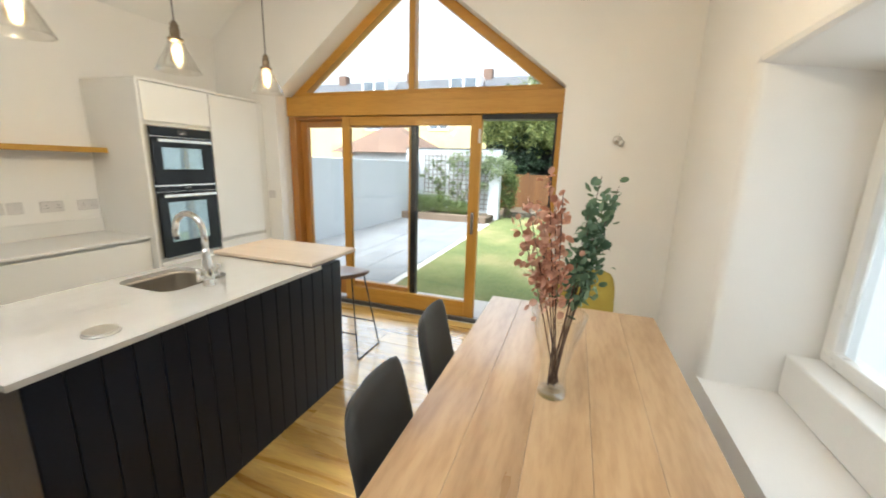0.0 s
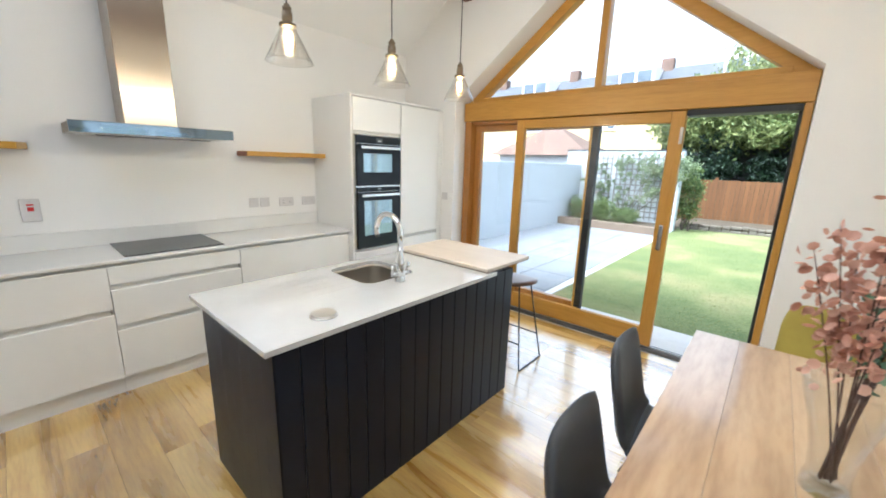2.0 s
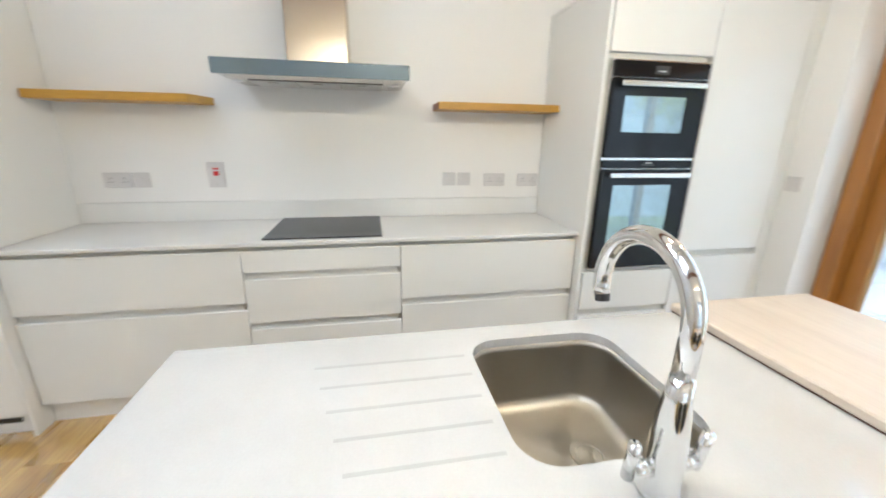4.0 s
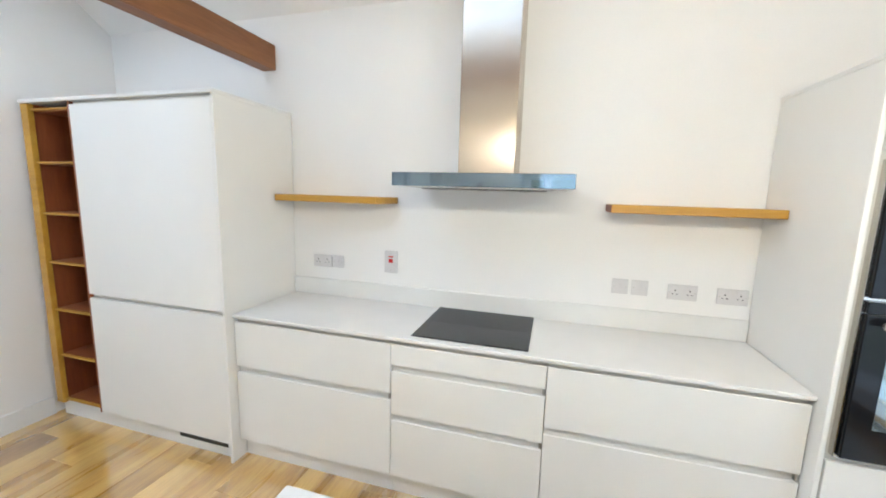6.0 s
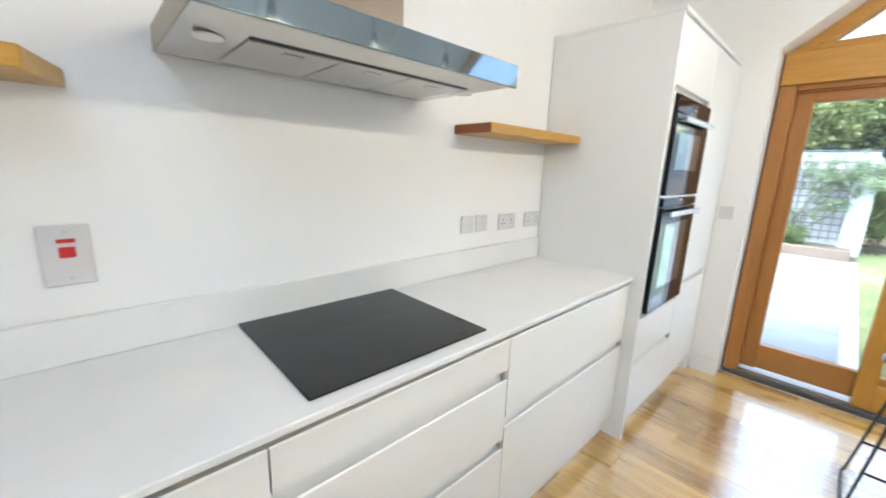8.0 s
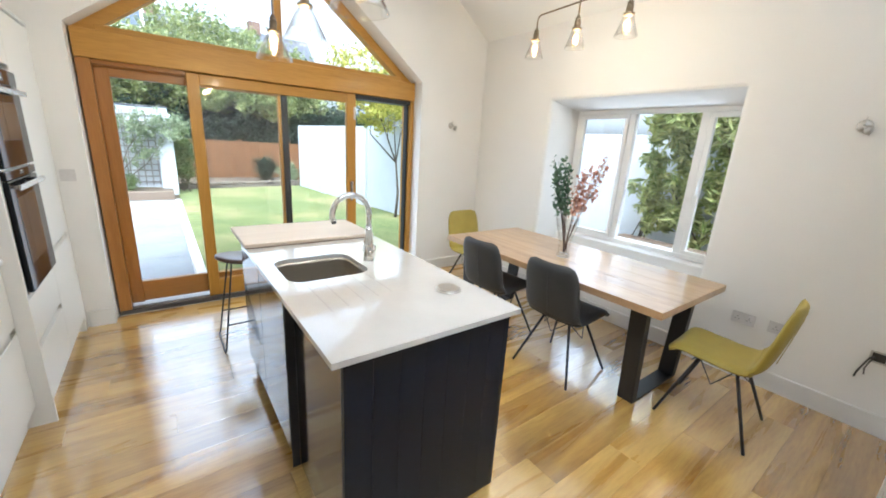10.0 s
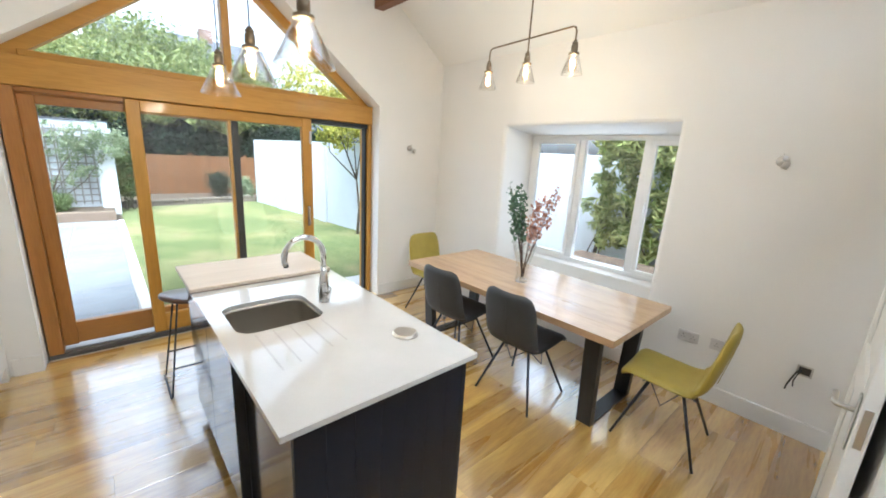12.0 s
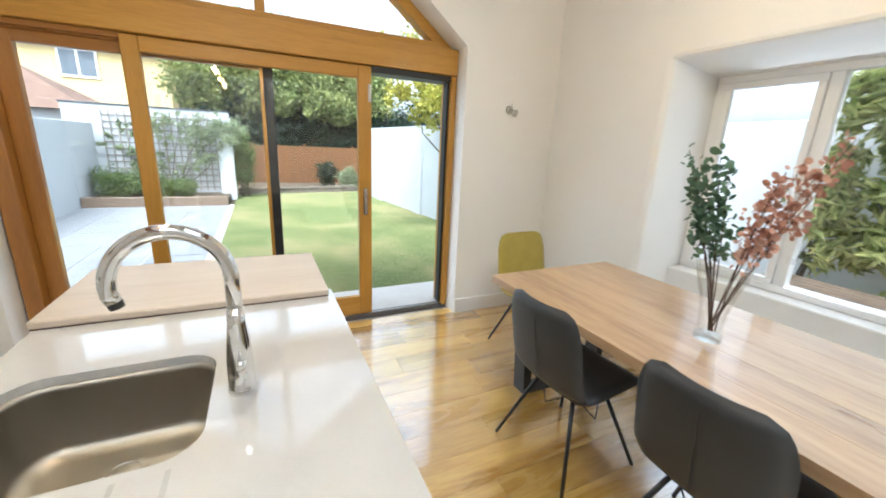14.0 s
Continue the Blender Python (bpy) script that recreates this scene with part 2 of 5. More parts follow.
SHELF = wood("shelf_oak", (0.37, 0.185, 0.014), (0.50, 0.27, 0.024), (0.60, 0.36, 0.045), "y", 0.4, 8, coat=0.2)
RACK = wood("rack_timber", (0.16, 0.04, 0.013), (0.24, 0.07, 0.02), (0.30, 0.10, 0.028), "z", 0.45, 8)
TABLE = wood("table_oak", (0.25, 0.135, 0.058), (0.44, 0.28, 0.14), (0.56, 0.39, 0.225), "y", 0.30, 3.2, rand=0.05, stretch=0.16, sharp=1.05, rings=0.3, coat=0.35)
TABLE.node_tree.nodes["Principled BSDF"].inputs["Specular IOR Level"].default_value = 0.9
BAR = wood("breakfast_bar_oak", (0.46, 0.385, 0.31), (0.54, 0.46, 0.38), (0.60, 0.525, 0.44), "x", 0.45, 9)
STOOL_SEAT = wood("stool_seat_timber", (0.05, 0.02, 0.012), (0.09, 0.04, 0.022), (0.13, 0.06, 0.035), "x", 0.32, 9, coat=0.3)
FLOOR = wood("floor_oak", (0.30, 0.145, 0.02), (0.53, 0.31, 0.058), (0.72, 0.48, 0.14), "x", 0.27, 5.5, rand=0.13, coat=1.0, stretch=0.12, sharp=2.1)
FLOOR.node_tree.nodes["Principled BSDF"].inputs["Specular IOR Level"].default_value = 1.0
FLOOR.node_tree.nodes["Principled BSDF"].inputs["Coat IOR"].default_value = 2.6
FLOOR.node_tree.nodes["Principled BSDF"].inputs["Coat Roughness"].default_value = 0.14
GREY_CLOTH = mottled("charcoal_leatherette", (0.028, 0.029, 0.030), (0.042, 0.043, 0.044), 0.5, 10, 260, 0.35)
OCHRE = mottled("ochre_leatherette", (0.31, 0.235, 0.028), (0.39, 0.30, 0.045), 0.55, 10, 260, 0.35)
BULB = glow("bulb_filament", (1.0, 0.55, 0.16), 8.0)
BULB_GLASS = thin_glass("amber_bulb_glass", (1.0, 0.90, 0.70))
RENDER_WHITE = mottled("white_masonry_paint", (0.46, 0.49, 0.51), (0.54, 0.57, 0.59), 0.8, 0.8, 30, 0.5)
# lighter than RENDER_WHITE to bounce daylight into the window reveal
BOUNCE_WALL = mottled("bounce_white_masonry_paint", (0.60, 0.62, 0.64), (0.68, 0.70, 0.72), 0.8, 0.8, 30, 0.4)
STONE = mottled("pale_paving_stone", (0.18, 0.19, 0.20), (0.27, 0.28, 0.29), 0.75, 2, 40, 0.4)
KERB = mottled("concrete_edging", (0.52, 0.50, 0.47), (0.64, 0.62, 0.58), 0.85, 3, 40, 0.4)
SOIL = mottled("bark_soil", (0.05, 0.037, 0.022), (0.12, 0.09, 0.055), 0.95, 3, 30, 0.9)
GRASS = turf("lawn_turf")
BLADES = foliage("grass_blades", (0.12, 0.17, 0.04), (0.28, 0.28, 0.10))
FENCE = wood("fence_board", (0.10, 0.042, 0.012), (0.15, 0.066, 0.020), (0.19, 0.088, 0.028), "z", 0.8, 8, rand=0.12)
LATTICE = mottled("grey_lattice_timber", (0.20, 0.185, 0.165), (0.30, 0.28, 0.25), 0.8, 4, 50, 0.4)
RUBBLE = mottled("border_rubble_stone", (0.10, 0.085, 0.065), (0.23, 0.20, 0.16), 0.9, 3, 30, 0.6)
SLEEPER = wood("timber_sleeper", (0.12, 0.085, 0.06), (0.18, 0.13, 0.09), (0.24, 0.18, 0.13), "x", 0.8, 6)
LEAF = foliage("green_leaves", (0.06, 0.11, 0.03), (0.22, 0.28, 0.09))
BAMBOO = foliage("bamboo_leaves", (0.20, 0.26, 0.07), (0.62, 0.64, 0.28))
TREE_LEAF = foliage("pale_tree_leaves", (0.10, 0.15, 0.04), (0.36, 0.39, 0.14))
# near-black green: the shade under the tree crowns is put into this colour
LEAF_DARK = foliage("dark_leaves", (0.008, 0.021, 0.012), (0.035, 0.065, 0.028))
LEAF_LIME = foliage("lime_leaves", (0.25, 0.27, 0.035), (0.55, 0.51, 0.10))
LEAF_GREY = foliage("grey_green_leaves", (0.12, 0.17, 0.08), (0.38, 0.43, 0.26))
EUCALYPTUS = foliage("eucalyptus_leaves", (0.05, 0.105, 0.06), (0.18, 0.27, 0.165))
BLUSH = foliage("blush_leaves", (0.43, 0.20, 0.135), (0.72, 0.46, 0.355))
TWIG = mottled("brown_twig", (0.05, 0.02, 0.012), (0.10, 0.04, 0.025), 0.6, 20, 90, 0.3)
BARK = mottled("tree_bark", (0.06, 0.045, 0.03), (0.14, 0.11, 0.08), 0.9, 6, 40, 0.9)
YELLOW_WALL = mottled("pale_yellow_render", (0.62, 0.50, 0.24), (0.70, 0.58, 0.30), 0.85, 0.8, 20, 0.3)
ROOF_TILE = mottled("brown_roof_tile", (0.12, 0.075, 0.055), (0.22, 0.14, 0.10), 0.85, 1.5, 9, 0.6)
SLATE = mottled("grey_slate", (0.065, 0.07, 0.08), (0.11, 0.115, 0.125), 0.7, 1, 9, 0.5)
DARK_GLASS = mottled("far_window_glass", (0.10, 0.13, 0.16), (0.16, 0.19, 0.22), 0.08, 2, 30, 0.0)
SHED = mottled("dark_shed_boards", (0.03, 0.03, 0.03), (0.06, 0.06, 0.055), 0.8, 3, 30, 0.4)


# ---- mesh helpers ----
def link(name, bm, mat, parent=None, label="", smooth=False):
    me = bpy.data.meshes.new(name)
    bmesh.ops.recalc_face_normals(bm, faces=bm.faces)
    if smooth:
        for f in bm.faces:
            f.smooth = True
    bm.to_mesh(me)
    bm.free()
    if mat:
        me.materials.append(mat)
    ob = new(name, me)
    if parent:
        ob.parent = parent
        at, up = Vector((0, 0, 0)), parent
        while up:
            at += up.location
            up = up.parent
        me.transform(Matrix.Translation(-at))
    if label:
        ob["label"] = label
    return ob


def part(name, bm, mat, parent, label="", smooth=False):
    """One mesh under a thing or a part; the bmesh is drawn in world coordinates."""
    return link(name, bm, mat, parent, label, smooth)


def thing(name, at, label, category, group="", kind=""):
    ob = new(name)
    ob.empty_display_size = 0.1
    ob.location = at
    return tagged(ob, label, category, group, kind)


def structure(name, bm, mat, label="", category=""):
    return tagged(link(name, bm, mat), label, category, "", "structure")


def box(x0, x1, y0, y1, z0, z1, bevel=0.0, seg=1, bm=None):
    out = bm or bmesh.new()
    r = bmesh.ops.create_cube(out, size=1)
    m = Matrix.Translation(((x0 + x1) / 2, (y0 + y1) / 2, (z0 + z1) / 2)) @ Matrix.Diagonal((abs(x1 - x0), abs(y1 - y0), abs(z1 - z0), 1))
    bmesh.ops.transform(out, matrix=m, verts=r["verts"])
    if bevel:
        edges = list({e for v in r["verts"] for e in v.link_edges})
        bmesh.ops.bevel(out, geom=edges, offset=bevel, segments=seg, affect="EDGES", profile=0.5)
    return out


def prism(poly, axis, a, b, bm=None):
    """A polygon in the plane across an axis, drawn out from a to b. poly: (u, w) with w = z for x and y, (x, y) for z."""
    out = bm or bmesh.new()

    def place(u, w, d):
        return {"x": (d, u, w), "y": (u, d, w), "z": (u, w, d)}[axis]
    lo = [out.verts.new(place(u, w, a)) for u, w in poly]
    hi = [out.verts.new(place(u, w, b)) for u, w in poly]
    out.faces.new(lo)
    out.faces.new(hi)
    for i in range(len(poly)):
        j = (i + 1) % len(poly)
        out.faces.new((lo[i], lo[j], hi[j], hi[i]))
    return out


def tube(points, radius, sides=8, bm=None, closed=False):
    """A round rod along points; radius may be a list."""
    out = bm or bmesh.new()
    pts = [Vector(p) for p in points]
    rad = radius if isinstance(radius, (list, tuple)) else [radius] * len(pts)
    rings, side = [], None
    for i, p in enumerate(pts):
        d = (pts[min(i + 1, len(pts) - 1)] - pts[max(i - 1, 0)]).normalized()
        if side is None:
            side = d.orthogonal().normalized()
        else:
            side = (side - d * side.dot(d)).normalized()
        up = d.cross(side)
        rings.append([out.verts.new(p + (side * math.cos(2 * math.pi * k / sides) + up * math.sin(2 * math.pi * k / sides)) * rad[i]) for k in range(sides)])
    for r0, r1 in zip(rings, rings[1:]):
        for k in range(sides):
            out.faces.new((r0[k], r0[(k + 1) % sides], r1[(k + 1) % sides], r1[k]))
    out.faces.new(rings[0])
    out.faces.new(rings[-1])
    return out


def lathe(profile, at=(0, 0, 0), sides=24, bm=None, cap=True):
    """A turned shape from (radius, height) pairs about an upright axis."""
    out = bm or bmesh.new()
    rings = []
    for r, z in profile:
        rings.append([out.verts.new((at[0] + r * math.cos(2 * math.pi * k / sides), at[1] + r * math.sin(2 * math.pi * k / sides), at[2] + z)) for k in range(sides)])
    for r0, r1 in zip(rings, rings[1:]):
        for k in range(sides):
            out.faces.new((r0[k], r0[(k + 1) % sides], r1[(k + 1) % sides], r1[k]))
    if cap:
        out.faces.new(rings[0])
        out.faces.new(rings[-1])
    return out


def leaf_mesh(name, centres, sizes, mat, parent=None, seed=1, slim=0.5, label=""):
    """Many small folded leaves at the centres."""
    rng = np.random.default_rng(seed)
    c = np.asarray(centres, float)
    k = len(c)
    s = np.asarray(sizes, float).reshape(-1, 1) * np.ones((k, 1))
    d = rng.normal(size=(k, 3))
    d /= np.linalg.norm(d, axis=1, keepdims=True)
    e = np.cross(d, rng.normal(size=(k, 3)))
    e /= np.linalg.norm(e, axis=1, keepdims=True)
    nrm = np.cross(d, e)
    tip, tail = c + d * s * 0.5, c - d * s * 0.5
    lft, rgt = c + e * s * slim * 0.5 + nrm * s * 0.12, c - e * s * slim * 0.5 + nrm * s * 0.12
    verts = np.stack([tail, lft, tip, rgt], 1).reshape(-1, 3)
    faces = np.arange(4 * k).reshape(k, 4)
    tri = np.concatenate([faces[:, [0, 1, 2]], faces[:, [0, 2, 3]]])
    me = bpy.data.meshes.new(name)
    at = Vector((0, 0, 0))
    if parent:
        at = parent.location
    me.from_pydata((verts - np.array(at)).tolist(), [], tri.tolist())
    me.materials.append(mat)
    ob = new(name, me)
    if parent:
        ob.parent = parent
    if label:
        ob["label"] = label
    return ob


def cloud(rng, centre, size, clumps, leaves, spread):
    """Leaf places: clumps strewn through an uneven ellipsoid, leaves round each."""
    u = rng.normal(size=(clumps, 3))
    u /= np.linalg.norm(u, axis=1, keepdims=True)
    r = rng.uniform(0.45, 1.08, (clumps, 1))
    c = np.array(centre) + u * r * np.array(size)
    return (c[:, None, :] + rng.normal(size=(clumps, leaves, 3)) * spread).reshape(-1, 3)


# ---- the room ----
X0, X1, Y0, Y1 = -3.805, 0.88, -1.93, 3.83
RIDGE_X, EAVE, PITCH = -1.46, 2.84, 0.72


def roof(x):
    return EAVE + (2.343 - abs(x - RIDGE_X)) * PITCH


structure("floor_slab", box(X0 - 0.3, X1 + 0.3, Y0 - 0.3, 4.2, -0.16, -0.016), KERB, "grey screed under the boards", "floor")
structure("wall_west", box(X0 - 0.25, X0, Y0 - 0.25, 4.2, -0.1, EAVE + 0.1), PAINT, "cream-white painted kitchen wall", "wall")
structure("wall_south", prism([(X0, -0.1), (X1, -0.1), (X1, EAVE + 0.05), (RIDGE_X, roof(RIDGE_X) + 0.05), (X0, EAVE + 0.05)], "y", Y0 - 0.25, Y0), PAINT, "plain cream-white painted wall", "wall")

DL, DR, DZ, DA = -2.985, -0.045, 2.26, 3.385
DM = (DL + DR) / 2
g = bmesh.new()
prism([(X0, -0.1), (DL, -0.1), (DL, roof(DL) + 0.08), (X0, EAVE + 0.08)], "y", Y1, 4.2, g)
prism([(DR, -0.1), (X1, -0.1), (X1, EAVE + 0.08), (DR, roof(DR) + 0.08)], "y", Y1, 4.2, g)
prism([(DL, DZ), (DM, DA), (DM, roof(RIDGE_X) + 0.08), (DL, roof(DL) + 0.08)], "y", Y1, 4.2, g)
prism([(DM, DA), (DR, DZ), (DR, roof(DR) + 0.08), (DM, roof(RIDGE_X) + 0.08)], "y", Y1, 4.2, g)
structure("wall_north", g, PAINT, "cream-white gable wall round a glazed opening", "wall")

WY0, WY1, WZ0, WZ1, WX = 1.02, 2.735, 0.44, 2.11, 1.48
g = bmesh.new()

def soft_corner(y, sgn, r=0.045):
    """Plan of a wall end whose room-side corner at y is rounded by hand plastering; sgn is the way the wall runs on."""
    arc = [(X1 + r - r * math.cos(a), y + sgn * (r - r * math.sin(a))) for a in (radians(15 * k) for k in range(7))]
    return arc + [(WX, y), (WX, y + sgn * 0.3), (X1, y + sgn * 0.3)]


box(X1, WX, Y0 - 0.25, WY0 - 0.3, -0.1, EAVE + 0.1, bm=g)
box(X1, WX, WY1 + 0.3, 4.2, -0.1, EAVE + 0.1, bm=g)
prism(soft_corner(WY0, -1), "z", WZ0, WZ1 + 0.008, g)
prism(soft_corner(WY1, 1), "z", WZ0, WZ1 + 0.008, g)
for a, b in ((WY0 - 0.3, WY0), (WY1, WY1 + 0.3)):
    box(X1, WX, a, b, -0.1, WZ0, bm=g)
    box(X1, WX, a, b, WZ1 + 0.008, EAVE + 0.1, bm=g)
box(X1, WX, WY0, WY1, -0.1, WZ0, bm=g)
prism([(X1 + 0.03, WZ1), (WX, WZ1 - 0.075), (WX, EAVE + 0.1), (X1, EAVE + 0.1), (X1, WZ1 + 0.03), (X1 + 0.009, WZ1 + 0.009)], "y", WY0, WY1, g)
structure("wall_east", g, PAINT, "cream-white painted wall with a deep window reveal", "wall")
g = bmesh.new()
box(-0.80, X1, Y0, -1.02, -0.016, 2.9, bm=g)
box(-0.80, 0.0, -0.39, -0.262, -0.016, 2.9, bm=g)
box(0.80, X1, -0.39, -0.262, -0.016, 2.9, bm=g)
box(0.0, 0.80, -0.39, -0.262, 2.06, 2.9, bm=g)
structure("wall_partition", g, PAINT, "cream-white painted partition with a doorway", "wall")

# unseen rooflights added high on both slopes, towards the back, to brighten the room
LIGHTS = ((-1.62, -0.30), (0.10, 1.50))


def slope_slab(xa, xb, ya, yb, bm, low=0.0, high=0.18):
    return prism([(xa, roof(xa) + low), (xb, roof(xb) + low), (xb, roof(xb) + high), (xa, roof(xa) + high)], "y", ya, yb, bm)


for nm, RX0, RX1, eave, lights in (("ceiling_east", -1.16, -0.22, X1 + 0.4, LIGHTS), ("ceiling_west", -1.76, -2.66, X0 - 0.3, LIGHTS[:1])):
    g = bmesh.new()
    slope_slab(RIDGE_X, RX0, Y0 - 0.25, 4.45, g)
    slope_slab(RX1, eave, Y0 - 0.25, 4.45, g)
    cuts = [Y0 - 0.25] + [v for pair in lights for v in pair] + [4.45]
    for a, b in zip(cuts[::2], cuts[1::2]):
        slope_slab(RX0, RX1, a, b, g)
    structure(nm, g, CEIL, "white sloping plastered ceiling cut for added rooflights", "ceiling")
    g = bmesh.new()
    slope_slab(RIDGE_X, RX0, Y0 - 0.3, 4.5, g, 0.184, 0.23)
    slope_slab(RX1, eave, Y0 - 0.3, 4.5, g, 0.184, 0.23)
    for a, b in zip([Y0 - 0.3] + cuts[2:-1:2], cuts[1:-1:2] + [4.5]):
        slope_slab(RX0, RX1, a, b, g, 0.184, 0.23)
    structure(nm.replace("ceiling", "roof"), g, SLATE, "grey slate roof slope over the room", "roof")
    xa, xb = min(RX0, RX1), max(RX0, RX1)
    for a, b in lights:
        rl = thing("window_3", ((xa + xb) / 2, (a + b) / 2, roof(xa)), "unseen white-framed rooflight added to brighten the room", "window", kind="structure")
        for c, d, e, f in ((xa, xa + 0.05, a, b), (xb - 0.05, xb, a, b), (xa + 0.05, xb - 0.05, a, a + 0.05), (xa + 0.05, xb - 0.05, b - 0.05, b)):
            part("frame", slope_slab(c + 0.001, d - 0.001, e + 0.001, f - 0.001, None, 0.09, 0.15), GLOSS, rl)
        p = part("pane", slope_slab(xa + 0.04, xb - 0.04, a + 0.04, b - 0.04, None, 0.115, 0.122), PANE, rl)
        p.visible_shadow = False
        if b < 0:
            # added fill lamp that boosts the sky's light through the rooflight's opening
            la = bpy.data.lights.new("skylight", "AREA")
            la.shape, la.size, la.size_y, la.energy, la.color = "RECTANGLE", xb - xa - 0.12, b - a - 0.12, ROOF_FILL_WATTS, (0.96, 0.98, 1.0)
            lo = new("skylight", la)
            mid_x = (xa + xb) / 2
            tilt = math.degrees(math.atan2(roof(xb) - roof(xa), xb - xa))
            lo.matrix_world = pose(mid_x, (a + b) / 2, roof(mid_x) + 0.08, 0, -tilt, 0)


def skirting(nm, x0, x1, y0, y1):
    g = box(x0, x1, y0, y1, -0.012, 0.135, 0.003)
    structure(nm, g, GLOSS, "white painted skirting board", "skirting")


skirting("baseboard", X1 - 0.018, X1 - 0.001, -0.26, Y1 - 0.002)
skirting("baseboard", DR + 0.002, X1 - 0.02, Y1 - 0.018, Y1 - 0.001)
skirting("baseboard", X0 + 0.66, DL - 0.002, Y1 - 0.018, Y1 - 0.001)
skirting("baseboard", X0 + 0.62, -0.81, Y0 + 0.001, Y0 + 0.018)

# roof timbers
for nm, x in (("roof_beam", -2.84), ("roof_beam", -0.08)):
    structure(nm, box(x - 0.055, x + 0.055, Y0 + 0.002, Y1 - 0.002, 3.225, roof(x) + 0.02, 0.006), ROOF_BEAM, "dark stained timber roof purlin", "beam")
structure("tie_beam", box(X0 + 0.002, X1 - 0.002, -0.50, -0.39, 2.49, 2.655, 0.006), TIE_BEAM, "dark stained timber tie beam", "beam")

# ---- glazed gable screen ----
screen = thing("window_1", (DM, 4.05, 2.3), "triangular timber-framed gable window above a beam", "window", kind="structure")
part("transom_beam", box(DL + 0.012, DR - 0.004, 3.975, 4.19, 2.062, 2.26, 0.005), LARCH, screen, "thick orange-stained timber beam")


def slope_bar(x0, z0, x1, z1, w, ya, yb):
    """A bar under the gable's slope from its foot to the apex."""
    side = 1 if x1 > x0 else -1
    return prism([(x0, z0), (x1, z1), (x1, z1 - w * 1.27), (x0 + side * w * 1.6, z0)], "y", ya, yb)


part("frame", slope_bar(DL + 0.01, DZ + 0.008, DM, DA - 0.004, 0.085, 4.06, 4.17), LARCH, screen, "sloping timber frame")
part("frame", slope_bar(DR - 0.01, DZ + 0.008, DM + 0.001, DA - 0.004, 0.085, 4.06, 4.17), LARCH, screen, "sloping timber frame")
part("mullion", box(DM - 0.032, DM + 0.032, 4.055, 4.165, 2.27, DA - 0.1, 0.004), LARCH_V, screen)
part("bead", box(DL + 0.15, DR - 0.15, 4.05, 4.1, 2.262, 2.312, 0.004), LARCH, screen)
for a, b in ((DL + 0.15, DM - 0.03), (DR - 0.15, DM + 0.03)):
    p = part("pane", prism([(a, 2.30), (b, 2.30), (b, DA - 0.11)], "y", 4.115, 4.123), PANE, screen)
    p.visible_shadow = False

doorset = thing("door_1", (DM, 4.05, 0), "timber sliding patio door standing partly open", "door", kind="structure")
part("jamb", box(DL + 0.012, DL + 0.10, 4.0, 4.19, 0.02, 2.06, 0.004), RED_WOOD_V, doorset)
part("jamb", box(DR - 0.05, DR - 0.004, 3.985, 4.19, 0.02, 2.06, 0.004), LARCH_V, doorset)
part("jamb_seal", box(DR - 0.072, DR - 0.052, 4.03, 4.11, 0.03, 2.06, 0.003), BLACK_TRIM, doorset, "black rubber-faced jamb")
part("head_track", box(-0.770, DR - 0.052, 4.0, 4.17, 2.015, 2.060, 0.002), BLACK_TRIM, doorset, "black metal track")
part("head_rail", box(DL + 0.101, -0.772, 4.066, 4.17, 2.021, 2.060, 0.002), RED_WOOD, doorset)
part("head_rail", box(DL + 0.101, -2.294, 4.02, 4.065, 2.03, 2.060, 0.002), RED_WOOD, doorset)
part("threshold", box(DL + 0.012, DR - 0.004, 3.995, 4.085, -0.015, 0.022, 0.004), TRACK, doorset, "dull grey metal threshold track")
part("sill", box(DL + 0.012, DR - 0.004, 4.086, 4.33, -0.05, 0.012, 0.006), KERB, doorset, "pale stone outer sill")
part("track_rail", box(DL + 0.10, DR - 0.06, 4.02, 4.032, 0.022, 0.032), NICKEL, doorset)
fixed = [(-2.8845, -2.795, 0.05, 2.02, RED_WOOD_V), (-1.548, -1.524, 0.05, 2.02, LARCH_V)]
for a, b, c, d, m in fixed:
    part("stile", box(a, b, 4.085, 4.145, c, d, 0.004), m, doorset)
part("stile", box(-1.5235, -1.462, 4.08, 4.15, 0.05, 2.02, 0.003), BLACK_TRIM, doorset, "black weather-sealed meeting stile")
part("rail", box(-2.795, -1.55, 4.085, 4.145, 0.06, 0.24, 0.004), RED_WOOD, doorset)
part("rail", box(-2.795, -1.55, 4.085, 4.145, 1.955, 2.02, 0.004), RED_WOOD, doorset)
p = part("pane", box(-2.797, -1.546, 4.108, 4.116, 0.238, 1.957), PANE, doorset)
p.visible_shadow = False
slider = part("sliding_leaf", box(-2.292, -2.20, 4.005, 4.062, 0.034, 2.055, 0.005), LARCH_V, doorset)
part("stile", box(-0.875, -0.772, 4.005, 4.062, 0.034, 2.055, 0.005), LARCH_V, slider)
part("rail", box(-2.20, -0.875, 4.006, 4.061, 0.034, 0.20, 0.005), LARCH, slider)
part("rail", box(-2.20, -0.875, 4.006, 4.061, 1.965, 2.055, 0.005), LARCH, slider)
p = part("pane", box(-2.203, -0.872, 4.028, 4.036, 0.198, 1.967), PANE, slider)
p.visible_shadow = False
part("pull_handle", box(-0.842, -0.808, 3.994, 4.006, 0.92, 1.14, 0.008, 2), STEEL, slider, "brushed metal flush pull")
part("latch_plate", box(-0.80, -0.775, 4.0, 4.006, 1.80, 1.93, 0.003), NICKEL, slider)

